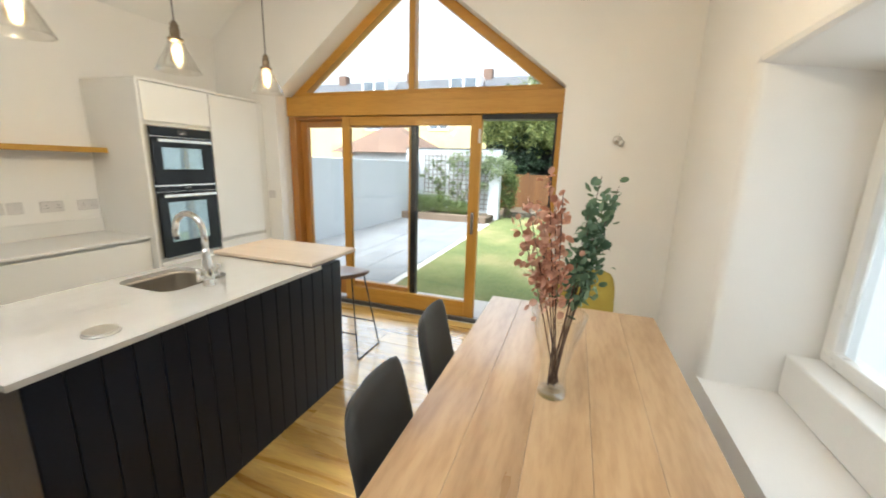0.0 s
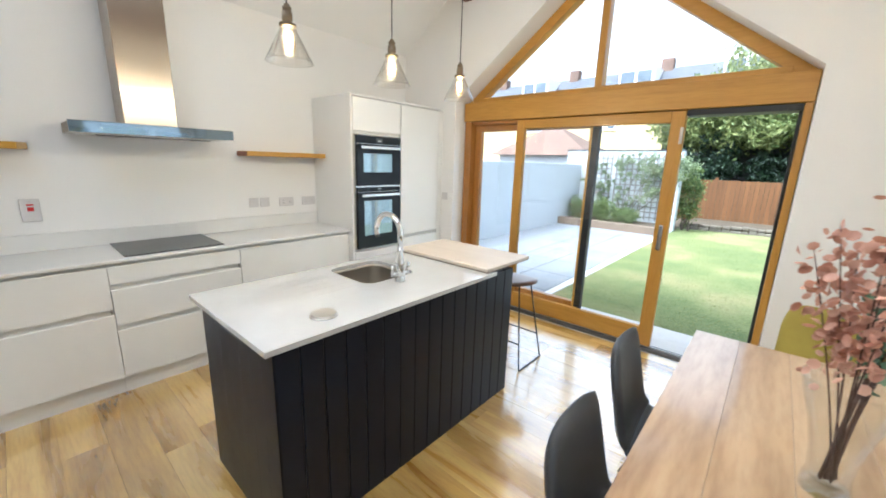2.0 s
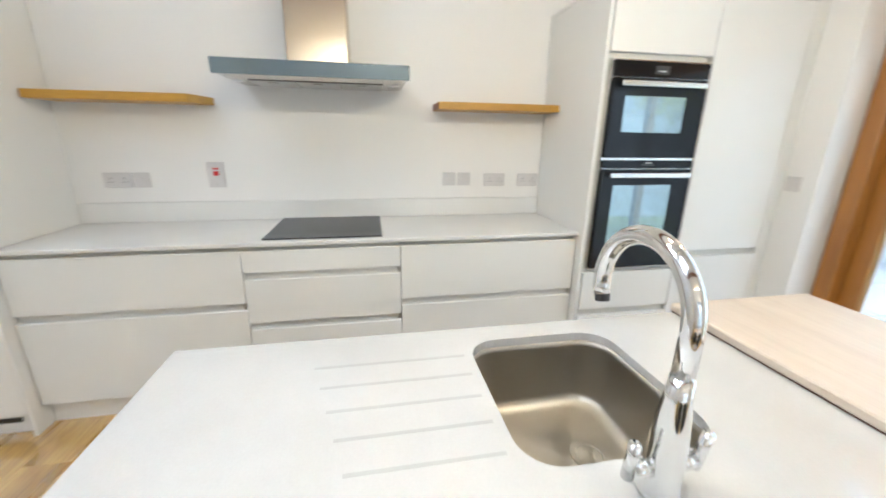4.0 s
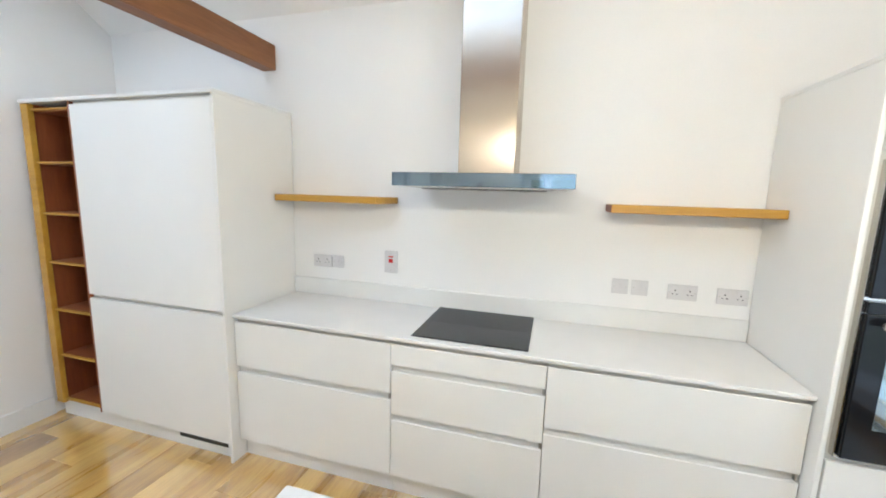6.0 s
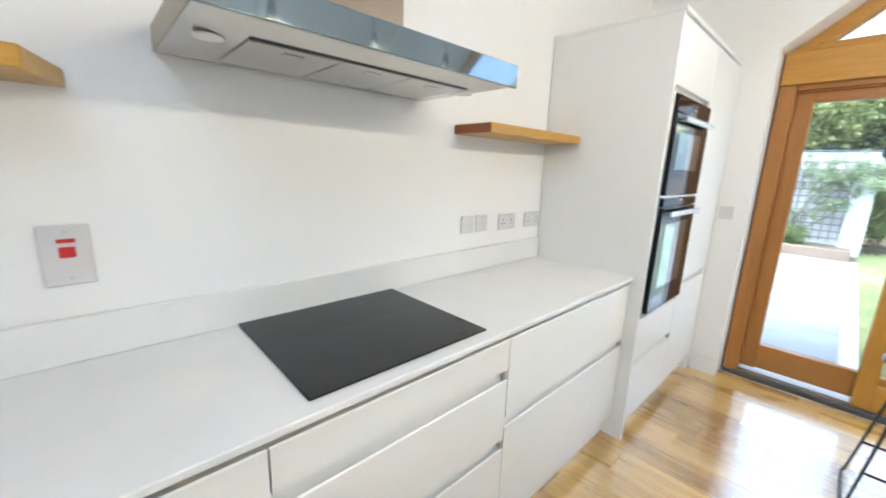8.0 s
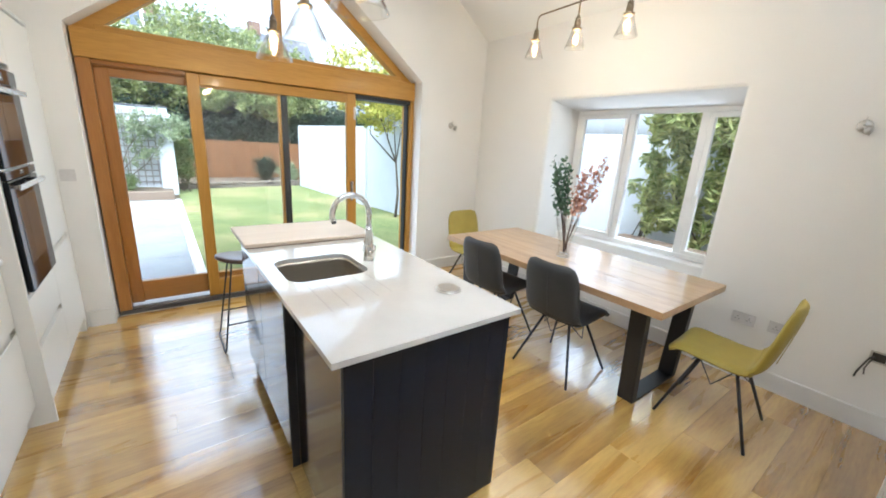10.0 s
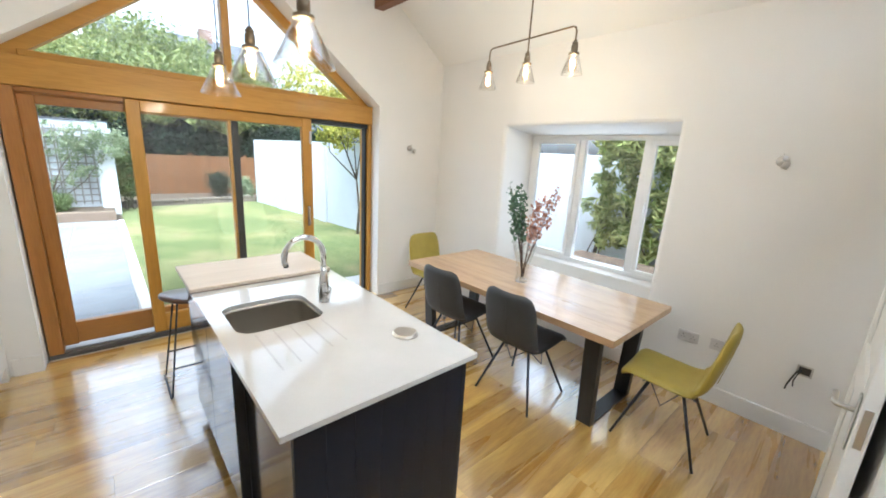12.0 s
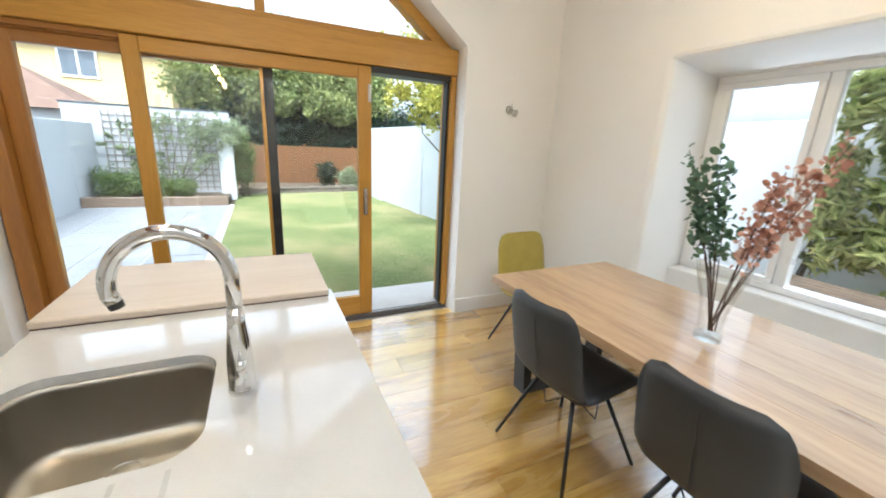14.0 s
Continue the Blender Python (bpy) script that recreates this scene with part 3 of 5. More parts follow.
# daylight through the door's opening
la = bpy.data.lights.new("door_daylight", "AREA")
la.shape, la.size, la.size_y, la.energy, la.color = "RECTANGLE", 2.7, 1.85, DOOR_WATTS, (0.95, 0.98, 1.0)
new("door_daylight", la).matrix_world = look((DM, 3.95, 1.05), (DM, 0.0, 1.05))

# ---- casement window in the east wall ----
WB, WT2 = 0.672, 2.065
win = thing("window_2", (1.17, 1.87, WB), "white plastic three-light window in a deep reveal", "window", kind="structure")
FX0, FX1 = 1.385, 1.455
part("window_frame", box(FX0, FX1, WY0 + 0.003, WY1 - 0.003, WB + 0.002, WB + 0.045, 0.004), PLASTIC, win)
part("window_frame", box(FX0, FX1, WY0 + 0.003, WY1 - 0.003, WT2 - 0.06, WT2 - 0.002, 0.004), PLASTIC, win)
for a, b in ((WY0 + 0.003, WY0 + 0.065), (WY1 - 0.065, WY1 - 0.003), (1.385, 1.457), (2.05, 2.115)):
    part("mullion", box(FX0, FX1, a, b, WB + 0.045, WT2 - 0.06, 0.004), PLASTIC, win)
for a, b in ((1.085, 1.385), (2.115, 2.67)):
    sash = part("sash", box(FX0 - 0.012, FX0 + 0.03, a + 0.002, b - 0.002, WB + 0.047, WB + 0.085, 0.004), PLASTIC, win)
    part("sash_rail", box(FX0 - 0.012, FX0 + 0.03, a + 0.002, b - 0.002, WT2 - 0.105, WT2 - 0.062, 0.004), PLASTIC, sash)
    part("sash_stile", box(FX0 - 0.012, FX0 + 0.03, a + 0.002, a + 0.045, WB + 0.085, WT2 - 0.105, 0.004), PLASTIC, sash)
    part("sash_stile", box(FX0 - 0.012, FX0 + 0.03, b - 0.045, b - 0.002, WB + 0.085, WT2 - 0.105, 0.004), PLASTIC, sash)
for y in (1.362, 2.14):
    h = part("handle", box(FX0 - 0.035, FX0 - 0.012, y - 0.012, y + 0.012, 1.36, 1.43, 0.004), PLASTIC, win)
    part("lever", box(FX0 - 0.047, FX0 - 0.03, y - 0.01, y + 0.01, 1.28, 1.40, 0.004), PLASTIC, h)
for a, b in ((1.08, 1.39), (1.45, 2.055), (2.11, 2.675)):
    p = part("pane", box(FX0 + 0.03, FX0 + 0.036, a, b, WB + 0.04, WT2 - 0.055), PANE, win)
    p.visible_shadow = False
structure("window_sill", box(1.245, WX - 0.002, WY0 + 0.004, WY1 - 0.004, WZ0 + 0.004, WB, 0.012, 2), GLOSS, "white painted raised sill above a deep ledge", "sill")
la = bpy.data.lights.new("window_daylight", "AREA")
la.shape, la.size, la.size_y, la.energy, la.color = "RECTANGLE", 1.2, 1.5, WINDOW_WATTS, (0.93, 0.97, 1.0)
new("window_daylight", la).matrix_world = look((FX0 - 0.02, (WY0 + WY1) / 2, (WB + WT2) / 2), (-2.0, (WY0 + WY1) / 2, 1.1))

# ---- doorway in the partition, its door folded back against the wall ----
architrave = structure("trim", box(-0.822, -0.801, -0.392, -0.345, -0.012, 2.2, 0.006), GLOSS, "white moulded door architrave", "trim")
part("bead", box(-0.832, -0.801, -0.338, -0.312, -0.012, 2.2, 0.008, 2), GLOSS, architrave)
part("bead", box(-0.818, -0.801, -0.305, -0.262, -0.012, 2.2, 0.006), GLOSS, architrave)
leaf = thing("door_2", (-0.4, -0.2, 0), "white panelled inner door standing wide open", "door", kind="structure")
DYA, DYB = -0.225, -0.185
g = bmesh.new()
for a, b in ((-0.80, -0.70), (-0.12, -0.02)):
    box(a, b, DYA, DYB, 0.01, 2.0, 0.003, bm=g)
for a, b in ((0.01, 0.2), (0.93, 1.08), (1.88, 2.0)):
    box(-0.70, -0.12, DYA + 0.0005, DYB - 0.0005, a, b, bm=g)
part("door_frame", g, GLOSS, leaf)
for a, b in ((0.2, 0.93), (1.08, 1.88)):
    part("panel", box(-0.70, -0.12, DYA + 0.012, DYB - 0.012, a, b), GLOSS, leaf)
    for c, d in ((-0.70, -0.68), (-0.14, -0.12)):
        part("moulding", box(c, d, DYB - 0.013, DYB - 0.004, a, b, 0.003), GLOSS, leaf)
h = part("handle_plate", box(-0.785, -0.745, DYB + 0.001, DYB + 0.008, 0.89, 1.09, 0.003), NICKEL, leaf, "satin metal handle plate")
part("lever", tube([(-0.765, DYB + 0.005, 1.03), (-0.765, DYB + 0.048, 1.03), (-0.75, DYB + 0.055, 1.03), (-0.66, DYB + 0.055, 1.03)], 0.009, 8), NICKEL, h, smooth=True)
part("latch", box(-0.803, -0.7995, -0.215, -0.195, 0.92, 1.06, 0.001), NICKEL, leaf)
for z in (0.25, 1.0, 1.75):
    part("hinge", tube([(-0.012, DYB - 0.01, z - 0.05), (-0.012, DYB - 0.01, z + 0.05)], 0.009), NICKEL, leaf)


# ---- kitchen run ----
FRONT, WT = -3.222, 0.94


def base_unit(y0, y1, gaps, label):
    u = thing("drawer_unit", (X0 + 0.3, (y0 + y1) / 2, 0), label, "drawer unit", "base units under the worktop")
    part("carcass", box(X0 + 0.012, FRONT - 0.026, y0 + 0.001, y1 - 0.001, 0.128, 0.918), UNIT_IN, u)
    part("plinth", box(X0 + 0.05, FRONT - 0.05, y0 + 0.001, y1 - 0.001, -0.012, 0.128), UNIT, u)
    tops = [0.895] + [g - 0.022 for g in gaps]
    lows = [g + 0.016 for g in gaps] + [0.132]
    for zt, zb in zip(tops, lows):
        bm = prism([(FRONT - 0.024, zb), (FRONT, zb), (FRONT, zt - 0.004), (FRONT - 0.004, zt), (FRONT - 0.018, zt - 0.03), (FRONT - 0.024, zt - 0.03)], "y", y0 + 0.0025, y1 - 0.0025)
        part("drawer_front", bm, UNIT, u)
    for z in gaps:
        part("rail_recess", box(FRONT - 0.032, FRONT - 0.0245, y0 + 0.003, y1 - 0.003, z - 0.05, z + 0.022), UNIT, u)
        part("end_stop", box(FRONT - 0.02, FRONT - 0.002, y1 - 0.016, y1 - 0.004, z - 0.018, z + 0.018, 0.003), NICKEL, u)
    return u


base_unit(-0.278, 0.738, [0.60], "off-white handleless two-drawer base unit")
base_unit(0.738, 1.532, [0.765, 0.487], "off-white handleless three-drawer base unit under the hob")
base_unit(1.532, 2.545, [0.575], "off-white handleless two-drawer base unit beside the ovens")

wt = thing("worktop", (X0 + 0.3, 1.1, 0.919), "matt white worktop with upstand along the wall", "worktop")
part("slab", box(X0 + 0.002, -3.207, -0.278, 2.547, 0.919, WT, 0.003), WORKTOP, wt)
part("upstand", box(X0 + 0.002, X0 + 0.022, -0.277, 2.546, WT + 0.0005, 1.058, 0.003), WORKTOP, wt)

hob = thing("hob", (-3.52, 1.137, WT), "black ceramic induction hob set in a white worktop", "hob")
part("glass_plate", box(-3.785, -3.251, 0.837, 1.439, WT + 0.0005, WT + 0.007, 0.003), HOB, hob)
for y in (0.90, 1.33):
    part("control_mark", box(-3.285, -3.278, y, y + 0.04, WT + 0.0068, WT + 0.0073), HOB_MARK, hob, "faint grey control mark")



def rounded_plate(y0, y1, z0, z1, x, d, r=0.008):
    return box(x, x + d, y0, y1, z0, z1, min(r, d * 0.45), 2)


def socket(at, gangs, axis, label, kindname="socket", holes=True, rocker=True):
    """A wall plate facing +x (axis 'x'), -x ('-x') or -y ('-y'), with its sockets or switches."""
    w, h = (0.146 if gangs == 2 else 0.086), 0.086
    ob = thing(kindname, (0, 0, 0), label, "socket" if holes else "switch")
    part("plate", box(0.0005, 0.010, -w / 2, w / 2, -h / 2, h / 2, 0.003, 2), SOCKET, ob)
    for k in range(gangs):
        c = (k - (gangs - 1) / 2) * 0.072
        if holes:
            part("earth_slot", box(0.0098, 0.0108, c - 0.003, c + 0.003, 0.006, 0.014), DARK_PL, ob)
            part("pin_slot", box(0.0098, 0.0108, c - 0.014, c - 0.007, -0.013, -0.008), DARK_PL, ob)
            part("pin_slot", box(0.0098, 0.0108, c + 0.007, c + 0.014, -0.013, -0.008), DARK_PL, ob)
            part("rocker", box(0.0095, 0.0135, c * 0.62 - 0.006, c * 0.62 + 0.006, 0.016, 0.034, 0.0015), SOCKET, ob)
        elif rocker:
            part("rocker", box(0.0095, 0.0135, c - 0.007, c + 0.007, -0.013, 0.013, 0.0015), SOCKET, ob)
    for sgn in (-1, 1):
        part("screw", box(0.0098, 0.0106, sgn * (w / 2 - 0.012) - 0.003, sgn * (w / 2 - 0.012) + 0.003, -0.003, 0.003), NICKEL, ob)
    ob.matrix_world = pose(*at, 0, 0, {"x": 0, "-x": 180, "-y": -90}[axis])
    return ob


socket((X0, -0.045, 1.188), 2, "x", "white double wall socket above the worktop")
socket((X0, 0.078, 1.188), 1, "x", "white single switch plate above the worktop", "switch_plate", holes=False)
socket((X0, 1.905, 1.184), 1, "x", "white single switch plate above the worktop", "switch_plate", holes=False)
socket((X0, 2.008, 1.184), 1, "x", "white single switch plate above the worktop", "switch_plate", holes=False)
socket((X0, 2.222, 1.178), 2, "x", "white double wall socket above the worktop")
socket((X0, 2.460, 1.176), 2, "x", "white double wall socket near the tall unit")
socket((-3.105, Y1, 1.215), 1, "-y", "white switch plate by the patio door", "switch_plate", holes=False)
socket((X1, 0.667, 0.463), 2, "-x", "white double wall socket above the skirting")
socket((X1, 0.475, 0.470), 1, "-x", "white single wall socket above the skirting")

ck = thing("cooker_switch", (X0, 0.48, 1.217), "white cooker isolator switch with red rocker", "switch")
part("plate", box(X0 + 0.0005, X0 + 0.012, 0.434, 0.527, 1.142, 1.292, 0.003, 2), SOCKET, ck)
part("rocker", box(X0 + 0.0115, X0 + 0.017, 0.466, 0.496, 1.212, 1.238, 0.002), RED_PL, ck, "red switch rocker")
part("neon", box(X0 + 0.0115, X0 + 0.014, 0.464, 0.498, 1.248, 1.258, 0.001), RED_PL, ck, "red indicator window")
for z in (1.16, 1.275):
    part("screw", box(X0 + 0.0115, X0 + 0.0125, 0.477, 0.484, z - 0.003, z + 0.003), NICKEL, ck)

wb = thing("wire_box", (X1, -0.02, 0.489), "open metal back box with loose black wires", "socket")
g = bmesh.new()
box(X1 - 0.006, X1 - 0.001, -0.06, 0.02, 0.452, 0.462, bm=g)
box(X1 - 0.006, X1 - 0.001, -0.06, 0.02, 0.516, 0.526, bm=g)
box(X1 - 0.006, X1 - 0.001, -0.06, -0.05, 0.462, 0.516, bm=g)
box(X1 - 0.006, X1 - 0.001, 0.01, 0.02, 0.462, 0.516, bm=g)
part("box_rim", g, NICKEL, wb)
part("back", box(X1 - 0.003, X1 - 0.001, -0.05, 0.01, 0.462, 0.516), DARK_PL, wb)
part("wire", tube([(X1 - 0.002, 0.0, 0.49), (X1 - 0.035, 0.015, 0.48), (X1 - 0.04, 0.03, 0.43), (X1 - 0.025, 0.045, 0.37), (X1 - 0.02, 0.05, 0.33)], 0.005, 6), DARK_PL, wb, smooth=True)
part("wire", tube([(X1 - 0.002, -0.005, 0.485), (X1 - 0.03, 0.01, 0.455), (X1 - 0.03, 0.02, 0.41), (X1 - 0.02, 0.015, 0.365)], 0.004, 6), DARK_PL, wb, smooth=True)

# shelves
for y0, y1, lab in ((-0.262, 0.525, "chunky honey-coloured timber floating shelf"), (1.795, 2.548, "chunky honey-coloured timber floating shelf by the tall unit")):
    sh = box(X0 + 0.001, -3.585, y0, y1, 1.608, 1.650, 0.003)
    if y0 < 0:
        for v in sh.verts:
            if v.co.y > y1 - 0.02 and v.co.x > -3.62:
                v.co.y -= 0.05
    fs = thing("floating_shelf", (X0, (y0 + y1) / 2, 1.608), lab, "shelf", "floating shelves")
    part("board", sh, SHELF, fs)
    part("end_grain", box(X0 + 0.003, -3.59, y0 - 0.0015, y0 + 0.001, 1.611, 1.647), RACK, fs, "darker end grain")

# cooker hood
hd = thing("cooker_hood", (X0, 1.145, 1.72), "steel chimney cooker hood with mirrored glass fascia", "cooker hood")
part("chimney", box(X0 + 0.002, X0 + 0.27, 0.99, 1.30, 1.785, roof(X0 + 0.28) + 0.10, 0.004), CHIMNEY, hd, "brushed steel chimney")
bm = box(X0 + 0.002, -3.336, 0.70, 1.592, 1.722, 1.785, 0.002)
part("canopy", bm, SINK, hd)
bm = bmesh.new()
low = [bm.verts.new(p) for p in ((X0 + 0.10, 0.80, 1.709), (-3.42, 0.80, 1.709), (-3.42, 1.492, 1.709), (X0 + 0.10, 1.492, 1.709))]
high = [bm.verts.new(p) for p in ((X0 + 0.01, 0.702, 1.7215), (-3.338, 0.702, 1.7215), (-3.338, 1.59, 1.7215), (X0 + 0.01, 1.59, 1.7215))]
bm.faces.new(low)
for k in range(4):
    bm.faces.new((low[k], low[(k + 1) % 4], high[(k + 1) % 4], high[k]))
part("underside", bm, STEEL, hd, "pale brushed steel underside")
part("fascia", box(-3.335, -3.323, 0.69, 1.60, 1.718, 1.787, 0.002), HOOD_GLASS, hd, "mirrored blue-grey glass fascia")
for i in range(3):
    y = 0.822 + i * 0.218
    fl = part("filter", box(X0 + 0.125, -3.435, y, y + 0.211, 1.7035, 1.7085, 0.002), NICKEL, hd, "mesh grease filter")
    part("filter_latch", box(X0 + 0.32, X0 + 0.345, y + 0.08, y + 0.13, 1.7005, 1.7034, 0.001), STEEL, fl)
part("edge_slot", box(-3.434, -3.424, 0.82, 1.472, 1.7055, 1.7088), DARK_PL, hd, "dark edge slot")
for y in (0.76, 1.532):
    part("spot_lamp", lathe([(0.03, 0), (0.03, 0.004)], (-3.5, y, 1.708), 16), PLASTIC, hd)

# tall oven housing
TF = -3.162
tall = thing("oven_housing", (X0 + 0.32, 3.15, 0), "tall off-white unit housing a double oven and larder", "cabinet")
part("end_panel", box(X0 + 0.002, TF + 0.004, 2.549, 2.568, -0.012, 2.172, 0.002), UNIT, tall)
part("cornice", box(X0 + 0.002, TF + 0.012, 2.546, 3.765, 2.172, 2.192, 0.003), UNIT, tall)
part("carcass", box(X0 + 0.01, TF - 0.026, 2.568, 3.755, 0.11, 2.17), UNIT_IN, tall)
part("plinth", box(X0 + 0.05, TF - 0.05, 2.568, 3.755, -0.012, 0.11), UNIT, tall)
part("upper_door", box(TF - 0.024, TF, 2.580, 3.170, 1.872, 2.165, 0.002), UNIT, tall)
part("drawer_front", box(TF - 0.024, TF, 2.580, 3.170, 0.472, 0.705, 0.002), UNIT, tall)
part("drawer_front", box(TF - 0.024, TF, 2.580, 3.170, 0.118, 0.43, 0.002), UNIT, tall)
part("larder_door", box(TF - 0.024, TF, 3.178, 3.752, 0.815, 2.165, 0.002), UNIT, tall)
part("larder_door", box(TF - 0.024, TF, 3.178, 3.752, 0.118, 0.775, 0.002), UNIT, tall)
part("filler", box(X0 + 0.05, TF - 0.002, 3.756, Y1 - 0.001, -0.012, 2.172), UNIT, tall)
for z in (0.452, 0.715, 1.86):
    part("end_stop", box(TF - 0.02, TF + 0.002, 3.158, 3.172, z - 0.012, z + 0.012, 0.003), NICKEL, tall)
ov = thing("double_oven", (TF, 2.878, 0.74), "black glass built-in double oven with steel handles", "oven")
O0, O1 = 2.602, 3.153
part("surround", box(TF - 0.3, TF + 0.001, O0 - 0.008, O1 + 0.008, 0.728, 1.842, 0.002), STEEL, ov)
for z0, z1, zh in ((0.738, 1.345, 1.268), (1.358, 1.832, 1.722)):
    o = part("door", box(TF + 0.002, TF + 0.022, O0, O1, z0, zh + 0.03, 0.003), OVEN_GLASS, ov)
    part("window", box(TF + 0.0215, TF + 0.0235, O0 + 0.075, O1 - 0.12, z0 + 0.13, zh - 0.055, 0.001), OVEN_PANE, o, "smoked glass oven window")
    part("handle", box(TF + 0.042, TF + 0.058, O0 + 0.032, O1 - 0.03, zh - 0.013, zh + 0.014, 0.004, 2), STEEL, o, "steel bar handle")
    for y in (O0 + 0.06, O1 - 0.06):
        part("handle_post", box(TF + 0.022, TF + 0.044, y - 0.008, y + 0.008, zh - 0.007, zh + 0.007), STEEL, o)
    c = part("control_panel", box(TF + 0.002, TF + 0.02, O0, O1, zh + 0.034, z1, 0.002), OVEN_GLASS, ov)
    part("display", box(TF + 0.0198, TF + 0.0205, O0 + 0.23, O0 + 0.31, zh + 0.05, z1 - 0.02), DARK_PL, c)
    part("mark", box(TF + 0.0198, TF + 0.0207, O0 + 0.25, O0 + 0.29, zh + 0.062, zh + 0.066), PLASTIC, c)

# tall fridge housing with bottle rack
fr = thing("fridge_housing", (X0 + 0.32, -1.05, 0), "tall off-white integrated fridge housing with bottle rack", "cabinet")
FF = -3.168
part("end_panel", box(X0 + 0.002, FF + 0.005, -0.30, -0.281, -0.012, 2.185, 0.002), UNIT, fr)
part("cornice", box(X0 + 0.002, FF + 0.012, -1.86, -0.278, 2.185, 2.206, 0.003), UNIT, fr)
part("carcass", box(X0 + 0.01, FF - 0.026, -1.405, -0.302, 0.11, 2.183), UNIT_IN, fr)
part("plinth", box(X0 + 0.05, FF - 0.04, -1.86, -0.302, -0.012, 0.11), UNIT, fr)
part("upper_door", box(FF - 0.024, FF, -1.405, -0.304, 0.962, 2.165, 0.002), UNIT, fr)
part("lower_door", box(FF - 0.024, FF, -1.405, -0.304, 0.118, 0.935, 0.002), UNIT, fr)
part("vent_grille", box(FF - 0.041, FF - 0.036, -0.75, -0.36, 0.06, 0.085), DARK_PL, fr, "dark plinth vent")
rk = thing("bottle_rack", (X0 + 0.32, -1.62, 0.11), "open honey and red timber bottle rack", "rack")
part("side", box(X0 + 0.01, FF - 0.033, -1.855, -1.80, 0.111, 2.184), RACK, rk)
part("front_edge", box(FF - 0.032, FF + 0.002, -1.857, -1.79, 0.111, 2.184, 0.003), SHELF, rk, "honey-coloured timber front edge")
part("side", box(X0 + 0.01, FF - 0.002, -1.425, -1.407, 0.111, 2.184, 0.002), RACK, rk)
part("back", box(X0 + 0.01, X0 + 0.03, -1.79, -1.425, 0.111, 2.184), RACK, rk)
for i in range(7):
    z = 0.125 + i * 0.335
    part("shelf", box(X0 + 0.03, FF - 0.034, -1.789, -1.426, z, z + 0.022, 0.002), RACK, rk)
    part("shelf_lip", box(FF - 0.033, FF - 0.012, -1.789, -1.426, z + 0.006, z + 0.018, 0.002), SHELF, rk, "honey-coloured shelf edge")

# ---- island ----
IX0, IX1, IY0, IY1 = -2.2, -1.374, 0.906, 2.62
isl = thing("kitchen_island", (-1.78, 1.75, 0), "navy painted tongue-and-groove kitchen island", "kitchen island")
part("body", box(-2.115, -1.425, 0.965, 2.585, 0.0, 0.70), NAVY, isl)
part("top_rail", box(-2.115, -1.425, 2.06, 2.585, 0.70, 0.9165), NAVY, isl)
part("top_rail", box(-2.115, -1.425, 0.965, 1.58, 0.70, 0.9165), NAVY, isl)
part("plinth", box(-2.10, -1.44, 1.0, 2.56, -0.012, 0.0), NAVY, isl)
n = 16
for i in range(n):
    y = 0.946 + i * (2.607 - 0.946) / n
    part("board", box(-1.4245, -1.403, y + 0.0012, y + (2.607 - 0.946) / n - 0.0012, -0.012, 0.917, 0.0025), NAVY, isl)
n = 7
for i in range(n):
    x = -2.15 + i * (0.745 / n)
    part("end_board", box(x + 0.0004, x + 0.745 / n - 0.0004, 0.943, 0.9645, -0.012, 0.917), NAVY, isl)
    part("end_board", box(x + 0.002, x + 0.745 / n - 0.002, 2.5855, 2.607, -0.012, 0.917, 0.003), NAVY, isl)
part("corner_post", box(-1.425, -1.402, 0.942, 0.9455, -0.012, 0.917), NAVY, isl)
part("back_panel", box(-2.14, -2.1155, 0.966, 1.545, -0.012, 0.917, 0.002), NAVY_SATIN, isl)
for a, b in ((1.552, 2.068), (2.074, 2.59)):
    part("door", box(-2.182, -2.140, a, b, 0.105, 0.895, 0.003), NAVY_SATIN, isl)
part("door_edge", box(-2.178, -2.141, 1.546, 1.5515, -0.012, 0.915), BLACK_TRIM, isl)

SX0, SX1, SY0, SY1 = -2.128, -1.722, 1.618, 1.998


def rounded_rect(x0, x1, y0, y1, r, seg=6):
    out = []
    for cx, cy, a0 in ((x1 - r, y1 - r, 0), (x0 + r, y1 - r, 90), (x0 + r, y0 + r, 180), (x1 - r, y0 + r, 270)):
        for k in range(seg + 1):
            a = radians(a0 + 90 * k / seg)
            out.append((cx + r * math.cos(a), cy + r * math.sin(a)))
    return out


def slab_with_hole(outer, hole, z0, z1):
    """A flat slab whose top and bottom are bridged round one hole; both outlines run the same way."""
    bm = bmesh.new()
    rings = [[bm.verts.new((x, y, z)) for x, y in poly] for poly in (outer, hole) for z in (z0, z1)]
    (ol, oh), (il, ih) = rings[:2], rings[2:]
    for poly in (ol, oh, il, ih):
        for i in range(len(poly)):
            if not bm.edges.get((poly[i], poly[(i + 1) % len(poly)])):
                bm.edges.new((poly[i], poly[(i + 1) % len(poly)]))
    for a, b in ((ol, oh), (il, ih)):
        for i in range(len(a)):
            j = (i + 1) % len(a)
            bm.faces.new((a[i], a[j], b[j], b[i]))
    for a, b in ((ol, il), (oh, ih)):
        m = len(a)
        for i in range(m):
            j = (i + 1) % m
            bm.faces.new((a[i], a[j], b[j], b[i]))
    return bm


